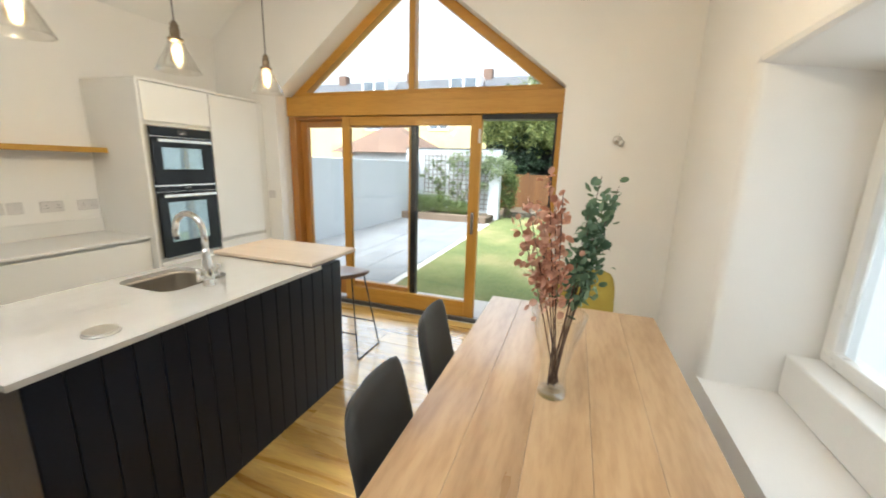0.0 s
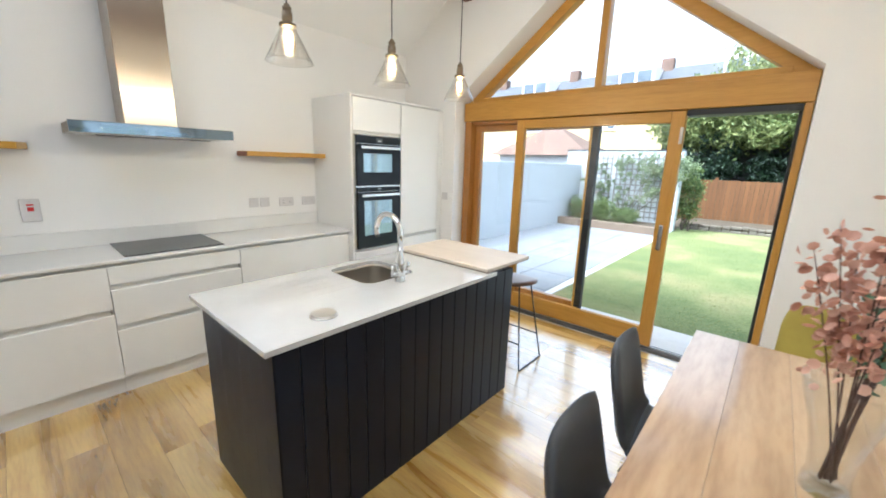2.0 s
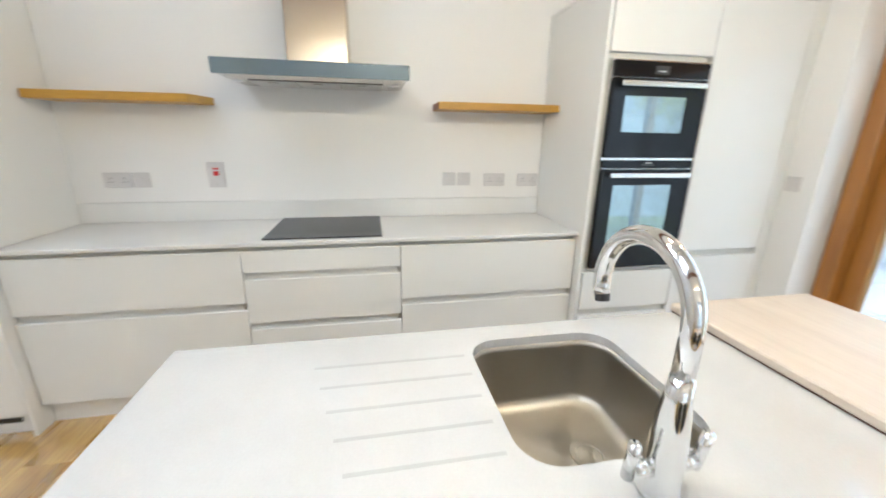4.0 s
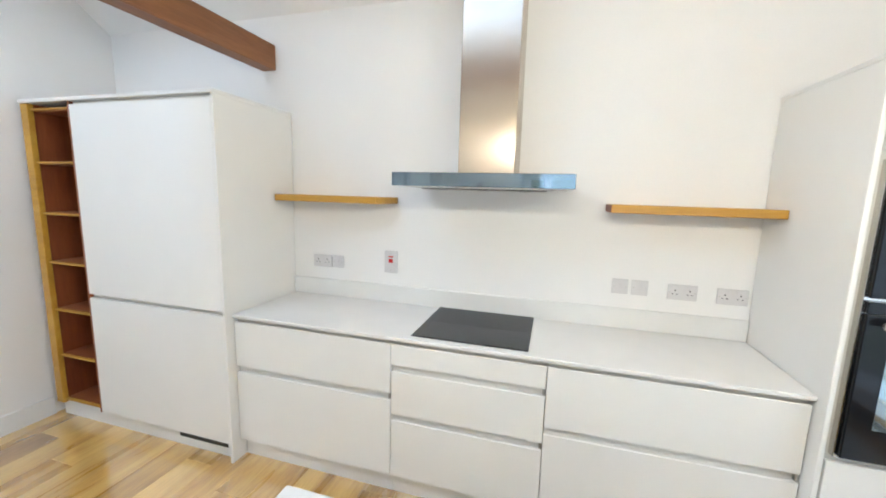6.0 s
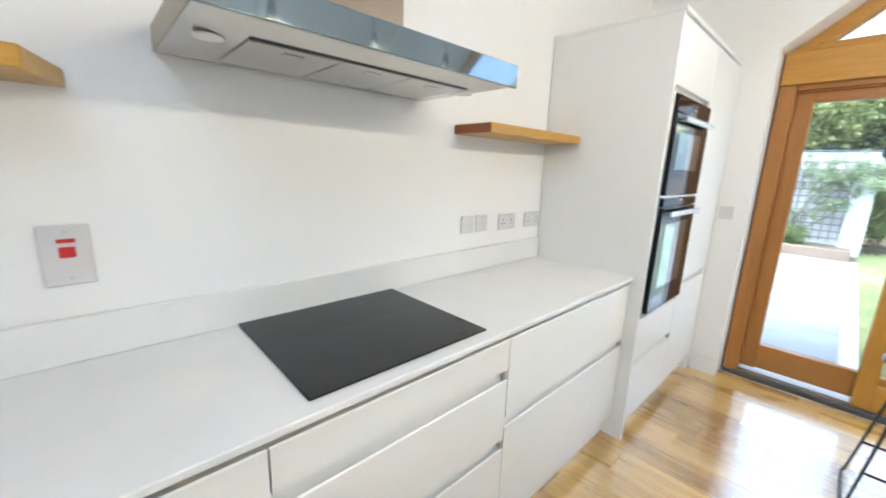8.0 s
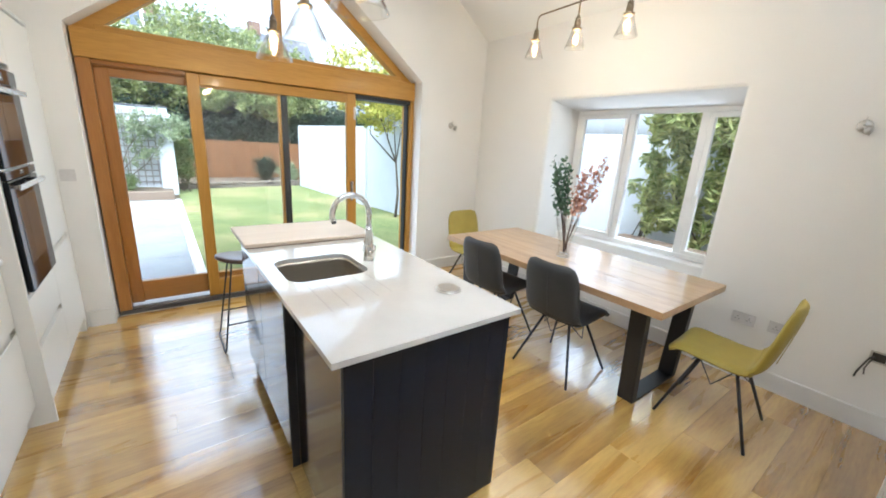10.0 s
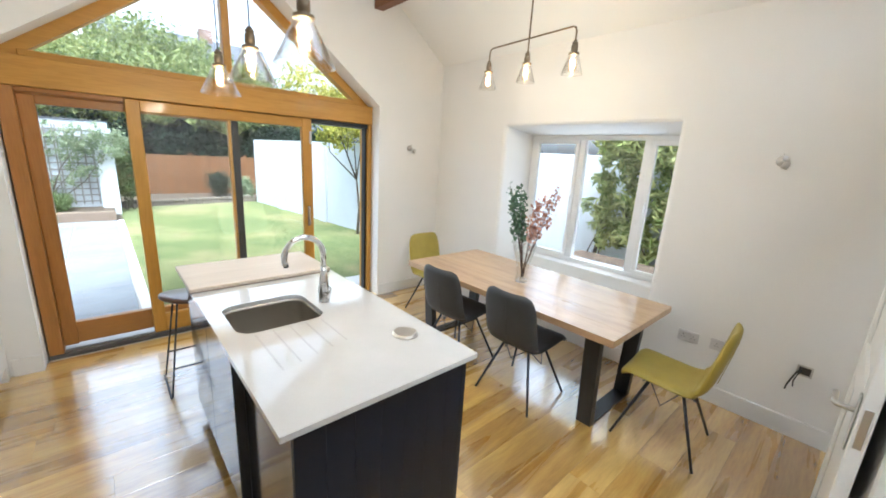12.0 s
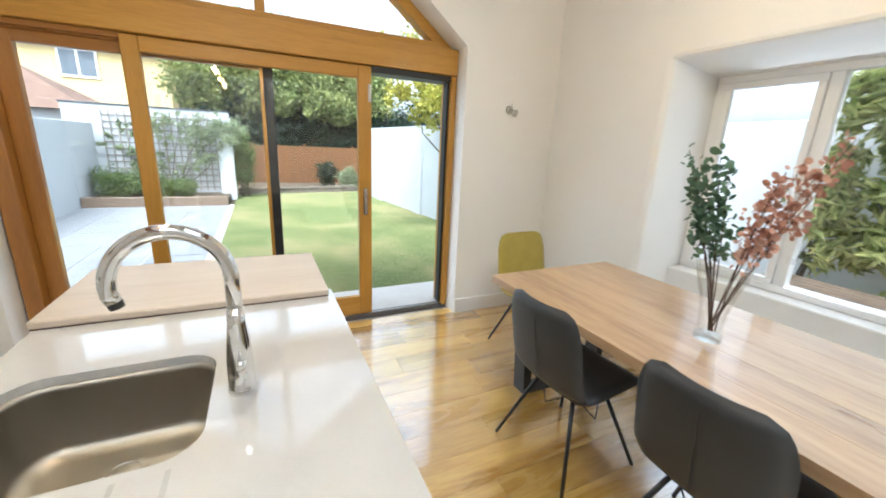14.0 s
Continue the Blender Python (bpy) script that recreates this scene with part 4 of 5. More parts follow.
hole = rounded_rect(SX0, SX1, SY0, SY1, 0.075)
outer = rounded_rect(IX0, IX1, IY0, 2.36, 0.004)
top = thing("island_worktop", (-1.78, 1.6, 0.917), "white quartz island worktop with drainer grooves", "worktop")
part("slab", slab_with_hole(outer, hole, 0.9175, WT), QUARTZ, top)
# flat strips with no recess cut: the grooves' shade is their darker colour
for i in range(5):
    gx = -2.068 + i * 0.0755
    part("drainer_groove", box(gx - 0.0042, gx + 0.0042, 1.25 + 0.02 * i, 1.598, WT - 0.004, WT + 0.0004, 0.0002), GROOVE, top)
sk = thing("sink", (-1.92, 1.81, 0.74), "undermounted stainless steel sink with rounded corners", "sink")
bm = bmesh.new()
rings = []
for inset, z, r in ((-0.006, 0.916, 0.08), (0.0, 0.916, 0.075), (0.002, 0.90, 0.075), (0.010, 0.76, 0.07), (0.022, 0.742, 0.06), (0.05, 0.736, 0.045)):
    rings.append([bm.verts.new((x, y, z)) for x, y in rounded_rect(SX0 + inset, SX1 - inset, SY0 + inset, SY1 - inset, r)])
for a, b in zip(rings, rings[1:]):
    for i in range(len(a)):
        j = (i + 1) % len(a)
        bm.faces.new((a[i], a[j], b[j], b[i]))
bm.faces.new(rings[-1])
part("bowl", bm, SINK, sk, smooth=True)
part("waste", lathe([(0.045, 0.7365), (0.045, 0.740), (0.032, 0.7395), (0.03, 0.7375)], (-1.92, 1.87, 0), 20), SINK, sk)

PX, PY = -1.659, 1.798
tp = thing("mixer_tap", (PX, PY, WT), "tall chrome swan-neck mixer tap with twin levers", "tap")
part("body", lathe([(0.030, 0.0), (0.031, 0.005), (0.0285, 0.010), (0.0275, 0.045), (0.0265, 0.085), (0.0235, 0.125), (0.0185, 0.165), (0.0158, 0.20)], (PX, PY, WT), 28), CHROME, tp, smooth=True)
R, RISE = 0.102, 0.268
pts = [(PX, PY, WT + 0.19), (PX, PY, WT + RISE)]
for k in range(1, 21):
    a = math.pi * k / 20 * 1.05
    pts.append((PX - R + R * math.cos(a), PY, WT + RISE + R * math.sin(a)))
pts.append((pts[-1][0] + 0.005, PY, pts[-1][2] - 0.014))
part("spout", tube(pts, [0.0152] * (len(pts) - 1) + [0.0142], 16), CHROME, tp, smooth=True)
part("nozzle", tube([(pts[-1][0], PY, pts[-1][2] + 0.002), (pts[-1][0] + 0.0035, PY, pts[-1][2] - 0.012)], [0.0135, 0.0128], 16), DARK_PL, tp, "dark aerator ring")
for sx in (-1, 1):
    lv = part("lever", tube([(PX, PY + sx * 0.020, WT + 0.048), (PX, PY + sx * 0.052, WT + 0.050)], [0.0135, 0.0125], 18), CHROME, tp, smooth=True)
    part("lever_arm", tube([(PX - 0.002, PY + sx * 0.056, WT + 0.036), (PX + 0.003, PY + sx * 0.058, WT + 0.075), (PX + 0.007, PY + sx * 0.060, WT + 0.102)], [0.0098, 0.0092, 0.0088], 14), CHROME, lv, smooth=True)

pu = thing("pop_up_socket", (-1.523, 1.229, WT), "round satin steel pop-up socket cap in the worktop", "socket")
part("rim", lathe([(0.060, 0.0005), (0.060, 0.004), (0.056, 0.007)], (-1.523, 1.229, WT), 32), NICKEL, pu, smooth=True)
part("cap", lathe([(0.054, 0.007), (0.054, 0.0115), (0.051, 0.0135)], (-1.523, 1.229, WT), 40), SATIN_CAP, pu)

bar = thing("breakfast_bar", (-1.8, 2.54, 0.94), "pale oak breakfast bar top resting on the island", "worktop")
part("board", box(-2.208, -1.392, 2.285, 2.80, 0.9445, 0.968, 0.004), BAR, bar)
# dark strip draws the shadow gap between board and worktop
part("edge_strip", box(-2.204, -1.396, 2.289, 2.796, 0.9404, 0.9444), STOOL_SEAT, bar, "dark strip in place of the shadow line under the board")


# ---- bar stools ----
def bar_stool():
    s = thing("bar_stool", (0, 0, 0), "black rod bar stool with a dark timber saddle seat", "stool", "bar stools at the island")
    bm = bmesh.new()
    nu, nv = 14, 28
    rings_t, rings_b = [], []
    for i in range(nu + 1):
        r = i / nu
        rt, rb = [], []
        for k in range(nv):
            a = 2 * math.pi * k / nv
            x, y = 0.205 * r * math.cos(a), 0.165 * r * math.sin(a)
            dish = 0.022 * (x / 0.205) ** 2 - 0.010 * (y / 0.165) ** 2
            edge = 0.012 * max(0, (r - 0.85) / 0.15) ** 2
            rt.append(bm.verts.new((x, y, 0.70 + dish - edge)) if r else None)
            rb.append(bm.verts.new((x, y, 0.668 + dish * 0.6 + edge)) if r else None)
        rings_t.append(rt)
        rings_b.append(rb)
    ct, cb = bm.verts.new((0, 0, 0.70)), bm.verts.new((0, 0, 0.668))
    for k in range(nv):
        j = (k + 1) % nv
        bm.faces.new((ct, rings_t[1][k], rings_t[1][j]))
        bm.faces.new((cb, rings_b[1][j], rings_b[1][k]))
        for i in range(1, nu):
            bm.faces.new((rings_t[i][k], rings_t[i + 1][k], rings_t[i + 1][j], rings_t[i][j]))
            bm.faces.new((rings_b[i][k], rings_b[i][j], rings_b[i + 1][j], rings_b[i + 1][k]))
        bm.faces.new((rings_t[nu][k], rings_b[nu][k], rings_b[nu][j], rings_t[nu][j]))
    part("seat", bm, STOOL_SEAT, s, "dark polished timber saddle seat", smooth=True)
    for sx in (-1, 1):
        part("leg_frame", tube([(sx * 0.11, -0.09, 0.675), (sx * 0.205, -0.172, 0.02), (sx * 0.213, -0.176, 0.0065), (sx * 0.213, -0.16, 0.006),
                                (sx * 0.213, 0.16, 0.006), (sx * 0.213, 0.176, 0.0065), (sx * 0.205, 0.172, 0.02), (sx * 0.11, 0.09, 0.675)], 0.0062, 8), BLACK_STEEL, s, smooth=True)
    part("footrest", tube([(-0.178, -0.148, 0.21), (0.178, -0.148, 0.21)], 0.006, 8), BLACK_STEEL, s, smooth=True)
    part("stretcher", tube([(-0.178, 0.148, 0.21), (0.178, 0.148, 0.21)], 0.006, 8), BLACK_STEEL, s, smooth=True)
    part("seat_bracket", box(-0.12, 0.12, -0.1, 0.1, 0.664, 0.672), BLACK_STEEL, s)
    return s


st = bar_stool()
st.matrix_world = pose(-1.65, 3.045, 0)
copy_thing(st, pose(-2.095, 3.03, 0))


# ---- dining table ----
TX0, TX1, TY0, TY1, TZ = -0.342, 0.624, 0.755, 2.795, 0.745
tb = thing("dining_table", (0.14, 1.775, 0), "oak plank dining table on black steel frames", "table")
w = (TX1 - TX0) / 5
for i in range(5):
    part("plank", box(TX0 + i * w + 0.0004, TX0 + (i + 1) * w - 0.0004, TY0, TY1, TZ - 0.048, TZ, 0.0012), TABLE, tb)
for y in (0.93, 2.62):
    for sx in (-1, 1):
        xb, xt = 0.135 + sx * 0.29, 0.141 + sx * 0.35
        bm = bmesh.new()
        prism([(xb - 0.028, 0.0), (xb + 0.028, 0.0), (xt + 0.028, TZ - 0.056), (xt - 0.028, TZ - 0.056)], "y", y - 0.052, y + 0.052, bm)
        part("leg", bm, BLACK_STEEL, tb)
    part("foot_bar", box(0.135 - 0.2615, 0.135 + 0.2615, y - 0.052, y + 0.052, 0.0, 0.012), BLACK_STEEL, tb)
    part("top_plate", box(0.141 - 0.378, 0.141 + 0.378, y - 0.06, y + 0.06, TZ - 0.056, TZ - 0.0485), BLACK_STEEL, tb)


# ---- chairs ----
def shell(a, b, rows, width, thick, soft_top):
    """A padded sheet along the chair's side profile from a to b (0 front edge, 1 top of back)."""
    prof = [(0.235, 0.425), (0.225, 0.448), (0.19, 0.462), (0.08, 0.455), (-0.06, 0.445), (-0.145, 0.452), (-0.19, 0.485), (-0.213, 0.54), (-0.235, 0.64), (-0.262, 0.77), (-0.280, 0.872)]

    def at(t):
        f = t * (len(prof) - 1)
        i = min(int(f), len(prof) - 2)
        g = f - i
        p = [Vector(prof[max(0, min(len(prof) - 1, i + k))]) for k in (-1, 0, 1, 2)]
        return 0.5 * ((2 * p[1]) + (p[2] - p[0]) * g + (2 * p[0] - 5 * p[1] + 4 * p[2] - p[3]) * g * g + (3 * p[1] - p[0] - 3 * p[2] + p[3]) * g ** 3)
    bm = bmesh.new()
    cols = 14
    top, bot = [], []
    for r in range(rows + 1):
        t = a + (b - a) * r / rows
        p, q = at(max(t - 0.01, 0)), at(min(t + 0.01, 1))
        c = at(t)
        d = (q - p).normalized()
        nrm = Vector((d.y, -d.x))
        if nrm.dot(Vector((0.3, 1))) < 0:
            nrm = -nrm
        wide = width * (1.0 if t > 0.12 else 0.90 + 0.1 * t / 0.12)
        if t > 0.60:
            wide *= 1 - 0.06 * (t - 0.6) / 0.4
        if soft_top and t > 0.86:
            k = (t - 0.86) / 0.14
            wide *= 0.62 + 0.38 * math.sqrt(max(0.0, 1 - k * k))
        tr, br = [], []
        for cidx in range(cols + 1):
            u = -1 + 2 * cidx / cols
            edge = math.sqrt(max(0.0, 1 - abs(u) ** 6))
            end = 1.0
            if soft_top:
                end = math.sqrt(max(0.02, 1 - max(0, (t - 0.93) / 0.07) ** 2))
            if a == 0 and t < 0.08:
                end = math.sqrt(max(0.02, 1 - ((0.08 - t) / 0.08) ** 2))
            h = thick * 0.5 * max(edge, 0.08) * end
            curve = 0.022 * u * u * (1 if t > 0.55 else 0.35)
            y0, z0 = c.x + nrm.x * curve, c.y + nrm.y * curve
            tr.append(bm.verts.new((u * wide / 2, y0 + nrm.x * h, z0 + nrm.y * h)))
            br.append(bm.verts.new((u * wide / 2, y0 - nrm.x * h, z0 - nrm.y * h)))
        top.append(tr)
        bot.append(br)
    for r in range(rows):
        for cidx in range(cols):
            bm.faces.new((top[r][cidx], top[r][cidx + 1], top[r + 1][cidx + 1], top[r + 1][cidx]))
            bm.faces.new((bot[r][cidx], bot[r + 1][cidx], bot[r + 1][cidx + 1], bot[r][cidx + 1]))
        for cidx in (0, cols):
            bm.faces.new((top[r][cidx], top[r + 1][cidx], bot[r + 1][cidx], bot[r][cidx]))
    for r in (0, rows):
        for cidx in range(cols):
            bm.faces.new((top[r][cidx], top[r][cidx + 1], bot[r][cidx + 1], bot[r][cidx]))
    return bm


def chair(mat, label, group):
    """A shell chair that faces +y, on four splayed rods."""
    c = thing("dining_chair", (0, 0, 0), label, "chair", group)
    part("seat", shell(0.0, 0.555, 18, 0.45, 0.05, False), mat, c, smooth=True)
    back = part("backrest", shell(0.557, 1.0, 18, 0.46, 0.045, True), mat, c, smooth=True)
    part("seam", tube([(0, -0.2375, 0.50), (0, -0.267, 0.66), (0, -0.290, 0.80)], 0.0022, 6), mat, back)
    for sx in (-1, 1):
        for sy in (-1, 1):
            part("leg", tube([(sx * 0.10, sy * 0.09, 0.43), (sx * 0.24, sy * 0.24, 0.006)], [0.0105, 0.0085], 10), BLACK_STEEL, c, smooth=True)
        part("wire_brace", tube([(sx * 0.105, 0.095, 0.415), (sx * 0.165, 0.0, 0.30), (sx * 0.105, -0.095, 0.415)], 0.004, 6), BLACK_STEEL, c, smooth=True)
        part("wire_brace", tube([(-0.10, sx * 0.10, 0.415), (0.0, sx * 0.155, 0.33), (0.10, sx * 0.10, 0.415)], 0.004, 6), BLACK_STEEL, c, smooth=True)
    part("seat_plate", box(-0.125, 0.125, -0.115, 0.115, 0.418, 0.43), BLACK_STEEL, c)
    return c


grey = chair(GREY_CLOTH, "charcoal padded shell chair on black rod legs", "chairs round the table")
grey.matrix_world = pose(-0.225, 1.452, 0, 0, 0, -88)
copy_thing(grey, pose(-0.27, 2.13, 0, 0, 0, -87))
ochre = chair(OCHRE, "ochre padded shell chair on black rod legs", "chairs round the table")
ochre.matrix_world = pose(0.142, 0.548, 0, 0, 0, 4.5)
copy_thing(ochre, pose(0.235, 3.03, 0, 0, 0, 181))

# ---- vase of stems ----
VX, VY = 0.10, 1.772
vs = thing("vase", (VX, VY, TZ), "clear flared glass vase with a thick base", "vase")
part("glass", lathe([(0.0005, 0.001), (0.052, 0.001), (0.054, 0.006), (0.052, 0.03), (0.046, 0.06), (0.050, 0.12), (0.066, 0.20), (0.088, 0.275), (0.099, 0.32), (0.101, 0.333),
                     (0.097, 0.333), (0.094, 0.318), (0.083, 0.273), (0.061, 0.198), (0.045, 0.12), (0.040, 0.062), (0.036, 0.038), (0.0005, 0.034)], (VX, VY, TZ), 40, cap=False), VASE_GLASS, vs, smooth=True)
part("base", lathe([(0.048, 0.002), (0.050, 0.006), (0.047, 0.026), (0.034, 0.031)], (VX, VY, TZ), 32), VASE_BASE, vs, "thick clear glass base", smooth=True)
bq = thing("dried_stems", (VX, VY, TZ + 0.04), "eucalyptus and blush leaf stems standing in a vase", "plant")
rng = np.random.default_rng(5)


def disc_leaves(name, mat, spots, parent, seed):
    """Rounded, slightly cupped leaves at (place, size) pairs."""
    r = np.random.default_rng(seed)
    bm = bmesh.new()
    for p, s in spots:
        d = Vector(r.normal(size=3)).normalized()
        e = d.orthogonal().normalized()
        f = d.cross(e)
        wide = r.uniform(0.6, 0.9)
        c = bm.verts.new(Vector(p) - d * s * r.uniform(0.1, 0.26))
        ring = [bm.verts.new(Vector(p) + (e * math.cos(2 * math.pi * k / 7) + f * math.sin(2 * math.pi * k / 7) * wide) * s * 0.5) for k in range(7)]
        for k in range(7):
            bm.faces.new((c, ring[k], ring[(k + 1) % 7]))
    return part(name, bm, mat, parent, smooth=True)


def spray(tip, bend, mat, name, count, spread, start, size, seed):
    r = np.random.default_rng(seed)
    a = Vector((VX + r.uniform(-0.022, 0.022), VY + r.uniform(-0.022, 0.022), TZ + 0.045))
    b = Vector(tip)
    mid = Vector((VX + (b.x - VX) * 0.28 + bend[0], VY + (b.y - VY) * 0.28 + bend[1], TZ + 0.33))
    pts = [a * (1 - t) ** 2 + mid * 2 * t * (1 - t) + b * t * t for t in [i / 10 for i in range(11)]]
    stem = part("stem", tube(pts, [0.0029 - 0.0018 * i / 10 for i in range(11)], 6), TWIG, bq, smooth=True)
    spots = []
    for i in range(count):
        t = start + (1 - start) * i / count
        p = a * (1 - t) ** 2 + mid * 2 * t * (1 - t) + b * t * t
        k = spread * (1.15 - 0.65 * (t - start) / (1 - start))
        spots.append((p + Vector(r.normal(size=3)) * k, size * r.uniform(0.65, 1.15)))
    disc_leaves(name, mat, spots, bq, seed)
    return stem


GREEN_TIPS = [(0.20, 1.95, 1.57), (0.17, 1.88, 1.47), (0.23, 2.02, 1.50), (0.20, 1.93, 1.41), (0.26, 2.08, 1.46), (0.19, 2.00, 1.40), (0.28, 2.13, 1.53), (0.23, 2.04, 1.34)]
PINK_TIPS = [(0.04, 1.48, 1.57), (-0.02, 1.56, 1.50), (0.06, 1.54, 1.49), (-0.05, 1.60, 1.44), (0.08, 1.49, 1.53), (0.02, 1.62, 1.46)]
for i, tip in enumerate(GREEN_TIPS):
    spray(tip, (0, 0), EUCALYPTUS, "eucalyptus_leaves", 44, 0.028, 0.52, 0.040, 20 + i)
for i, tip in enumerate(PINK_TIPS):
    spray(tip, (0, 0), BLUSH, "blush_leaves", 60, 0.023, 0.56, 0.029, 40 + i)


# ---- lamps ----
def bulb(parent, x, y, z, watts, size=1.0):
    """A pear-shaped bulb hanging from z, its glowing filament and its light."""
    part("bulb", lathe([(0.013 * size, 0), (0.015 * size, -0.016), (0.024 * size, -0.045), (0.031 * size, -0.072), (0.030 * size, -0.092), (0.021 * size, -0.112), (0.002, -0.121)], (x, y, z), 20), BULB_GLASS, parent, "amber glass bulb", smooth=True).visible_shadow = False
    f = bmesh.new()
    for k in range(6):
        a0, a1 = 2 * math.pi * k / 6, 2 * math.pi * (k + 0.5) / 6
        tube([(x + 0.005 * math.cos(a0), y + 0.005 * math.sin(a0), z - 0.035), (x + 0.011 * math.cos(a1), y + 0.011 * math.sin(a1), z - 0.09)], 0.0026, 5, f)
    part("filament", f, BULB, parent, "glowing amber filament").visible_shadow = False
    part("filament_stem", tube([(x, y, z), (x, y, z - 0.04)], 0.003, 6), NICKEL, parent)
    la = bpy.data.lights.new("bulb_light", "POINT")
    la.energy, la.color, la.shadow_soft_size = watts, (1.0, 0.80, 0.55), 0.03
    lo = new("bulb_light", la)
    lo.location = (x, y, z - 0.06)


def lamp_cap(parent, x, y, z):
    part("cap", lathe([(0.004, 0.058), (0.012, 0.055), (0.013, 0.045), (0.020, 0.042), (0.020, 0.033), (0.0165, 0.031), (0.0165, 0.026), (0.022, 0.024), (0.023, -0.012), (0.020, -0.015), (0.020, -0.022), (0.036, -0.025), (0.037, -0.037), (0.02, -0.040)], (x, y, z), 24), BRONZE, parent, "aged bronze lamp cap", smooth=True)


def glass_shade(parent, x, y, z, wide, deep):
    p = part("shade", lathe([(0.030, 0), (0.036, -0.01), (wide * 0.95, -deep + 0.012), (wide, -deep), (wide - 0.003, -deep), (wide * 0.95 - 0.003, -deep + 0.012), (0.033, -0.012), (0.027, -0.001)], (x, y, z), 36, cap=False), LAMP_GLASS, parent, "clear glass cone shade", smooth=True)
    p.visible_shadow = False


for y in (1.345, 1.962, 2.578):
    x, z = -1.915, 2.215
    pl = thing("pendant_lamp", (x, y, roof(x)), "clear glass cone pendant on a dark cord", "lamp", "pendants over the island")
    part("cord", tube([(x, y, z + 0.05), (x, y, roof(x) - 0.02)], 0.0035, 6), DARK_PL, pl)
    part("ceiling_rose", lathe([(0.05, 0.04), (0.05, -0.012), (0.03, -0.03)], (x, y, roof(x)), 24), BRONZE, pl, smooth=True)
    lamp_cap(pl, x, y, z)
    glass_shade(pl, x, y, z - 0.036, 0.106, 0.150)
    bulb(pl, x, y, z - 0.038, PENDANT_WATTS)

BX = 0.08
dl = thing("dining_lamp", (BX, 1.925, roof(BX)), "three-light bronze bar pendant over the table", "lamp")
part("stem", tube([(BX, 1.925, 2.56), (BX, 1.925, roof(BX) - 0.01)], 0.006, 8), BRONZE, dl, smooth=True)
part("ceiling_rose", lathe([(0.05, 0.04), (0.05, -0.012), (0.03, -0.03)], (BX, 1.925, roof(BX)), 24), BRONZE, dl, smooth=True)
# the bar hangs a little out of level
DROP = {2.32: 2.50, 1.925: 2.515, 1.525: 2.53}
part("bar", tube([(BX, 2.32, 2.545), (BX, 2.32, 2.615), (BX, 2.31, 2.64), (BX, 2.29, 2.65), (BX, 1.555, 2.677), (BX, 1.535, 2.669), (BX, 1.525, 2.645), (BX, 1.525, 2.575)], 0.006, 8), BRONZE, dl, smooth=True)
for y, z in DROP.items():
    lamp_cap(dl, BX, y, z)
    glass_shade(dl, BX, y, z - 0.036, 0.075, 0.13)
    bulb(dl, BX, y, z - 0.038, DINING_WATTS, 0.9)


def sconce(m, label):
    s = thing("wall_spot", (0, 0, 0), label, "wall lamp", "wall spots")
    part("wall_plate", lathe([(0.036, 0), (0.036, 0.006), (0.03, 0.012), (0.008, 0.014)], sides=24), NICKEL, s, smooth=True).rotation_euler = (radians(90), 0, 0)
    part("arm", tube([(0, -0.01, 0), (0.0, -0.045, 0.0), (0.012, -0.055, -0.01), (0.03, -0.058, -0.022)], 0.006, 8), NICKEL, s, smooth=True)
    part("lamp_head", tube([(0.018, -0.058, -0.05), (0.03, -0.058, -0.02), (0.036, -0.058, -0.004)], [0.02, 0.02, 0.012], 14), NICKEL, s, smooth=True)
    part("spike", tube([(0.002, -0.03, 0.0), (0.002, -0.034, 0.05)], [0.005, 0.002], 8), NICKEL, s)
    s.matrix_world = m
    return s


sconce(pose(0.39, Y1, 1.825), "small satin metal wall spot lamp on the gable wall")
sconce(pose(X1, 0.37, 1.845, 0, 0, -90), "small satin metal wall spot lamp on the window wall")


# ---- garden ----
GZ = -0.12
structure("ground", box(-120, 120, -80, 160, GZ - 0.5, GZ - 0.03), SOIL, "bare earth under the garden", "ground")
lawn = structure("lawn", prism([(-2.22, 4.9), (2.35, 4.9), (1.42, 14.2), (-2.22, 13.6)], "z", GZ - 0.2, GZ), GRASS, "sunlit patchy green lawn", "lawn")
structure("pavement", box(-2.2, 2.6, 4.24, 4.9, GZ - 0.2, GZ + 0.03, 0.006), KERB, "pale stone strip outside the door", "paving")
structure("kerb", box(-2.33, -2.22, 4.9, 11.5, GZ - 0.2, GZ + 0.012, 0.004), KERB, "pale concrete lawn edging", "edging")
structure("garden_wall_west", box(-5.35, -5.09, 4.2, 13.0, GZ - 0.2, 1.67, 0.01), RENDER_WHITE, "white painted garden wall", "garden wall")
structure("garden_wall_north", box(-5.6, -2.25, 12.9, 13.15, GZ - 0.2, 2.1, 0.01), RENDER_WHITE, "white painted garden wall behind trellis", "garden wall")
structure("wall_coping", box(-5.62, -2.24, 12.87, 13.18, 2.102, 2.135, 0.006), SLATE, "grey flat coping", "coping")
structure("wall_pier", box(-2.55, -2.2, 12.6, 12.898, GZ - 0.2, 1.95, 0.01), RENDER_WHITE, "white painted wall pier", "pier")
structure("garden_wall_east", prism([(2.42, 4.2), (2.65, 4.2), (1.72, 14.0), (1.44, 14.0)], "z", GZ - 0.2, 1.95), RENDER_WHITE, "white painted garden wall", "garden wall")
structure("garden_wall_side", box(3.2, 3.4, -3.5, 4.3, -0.4, 1.9, 0.01), BOUNCE_WALL, "white painted wall beside the house", "garden wall")
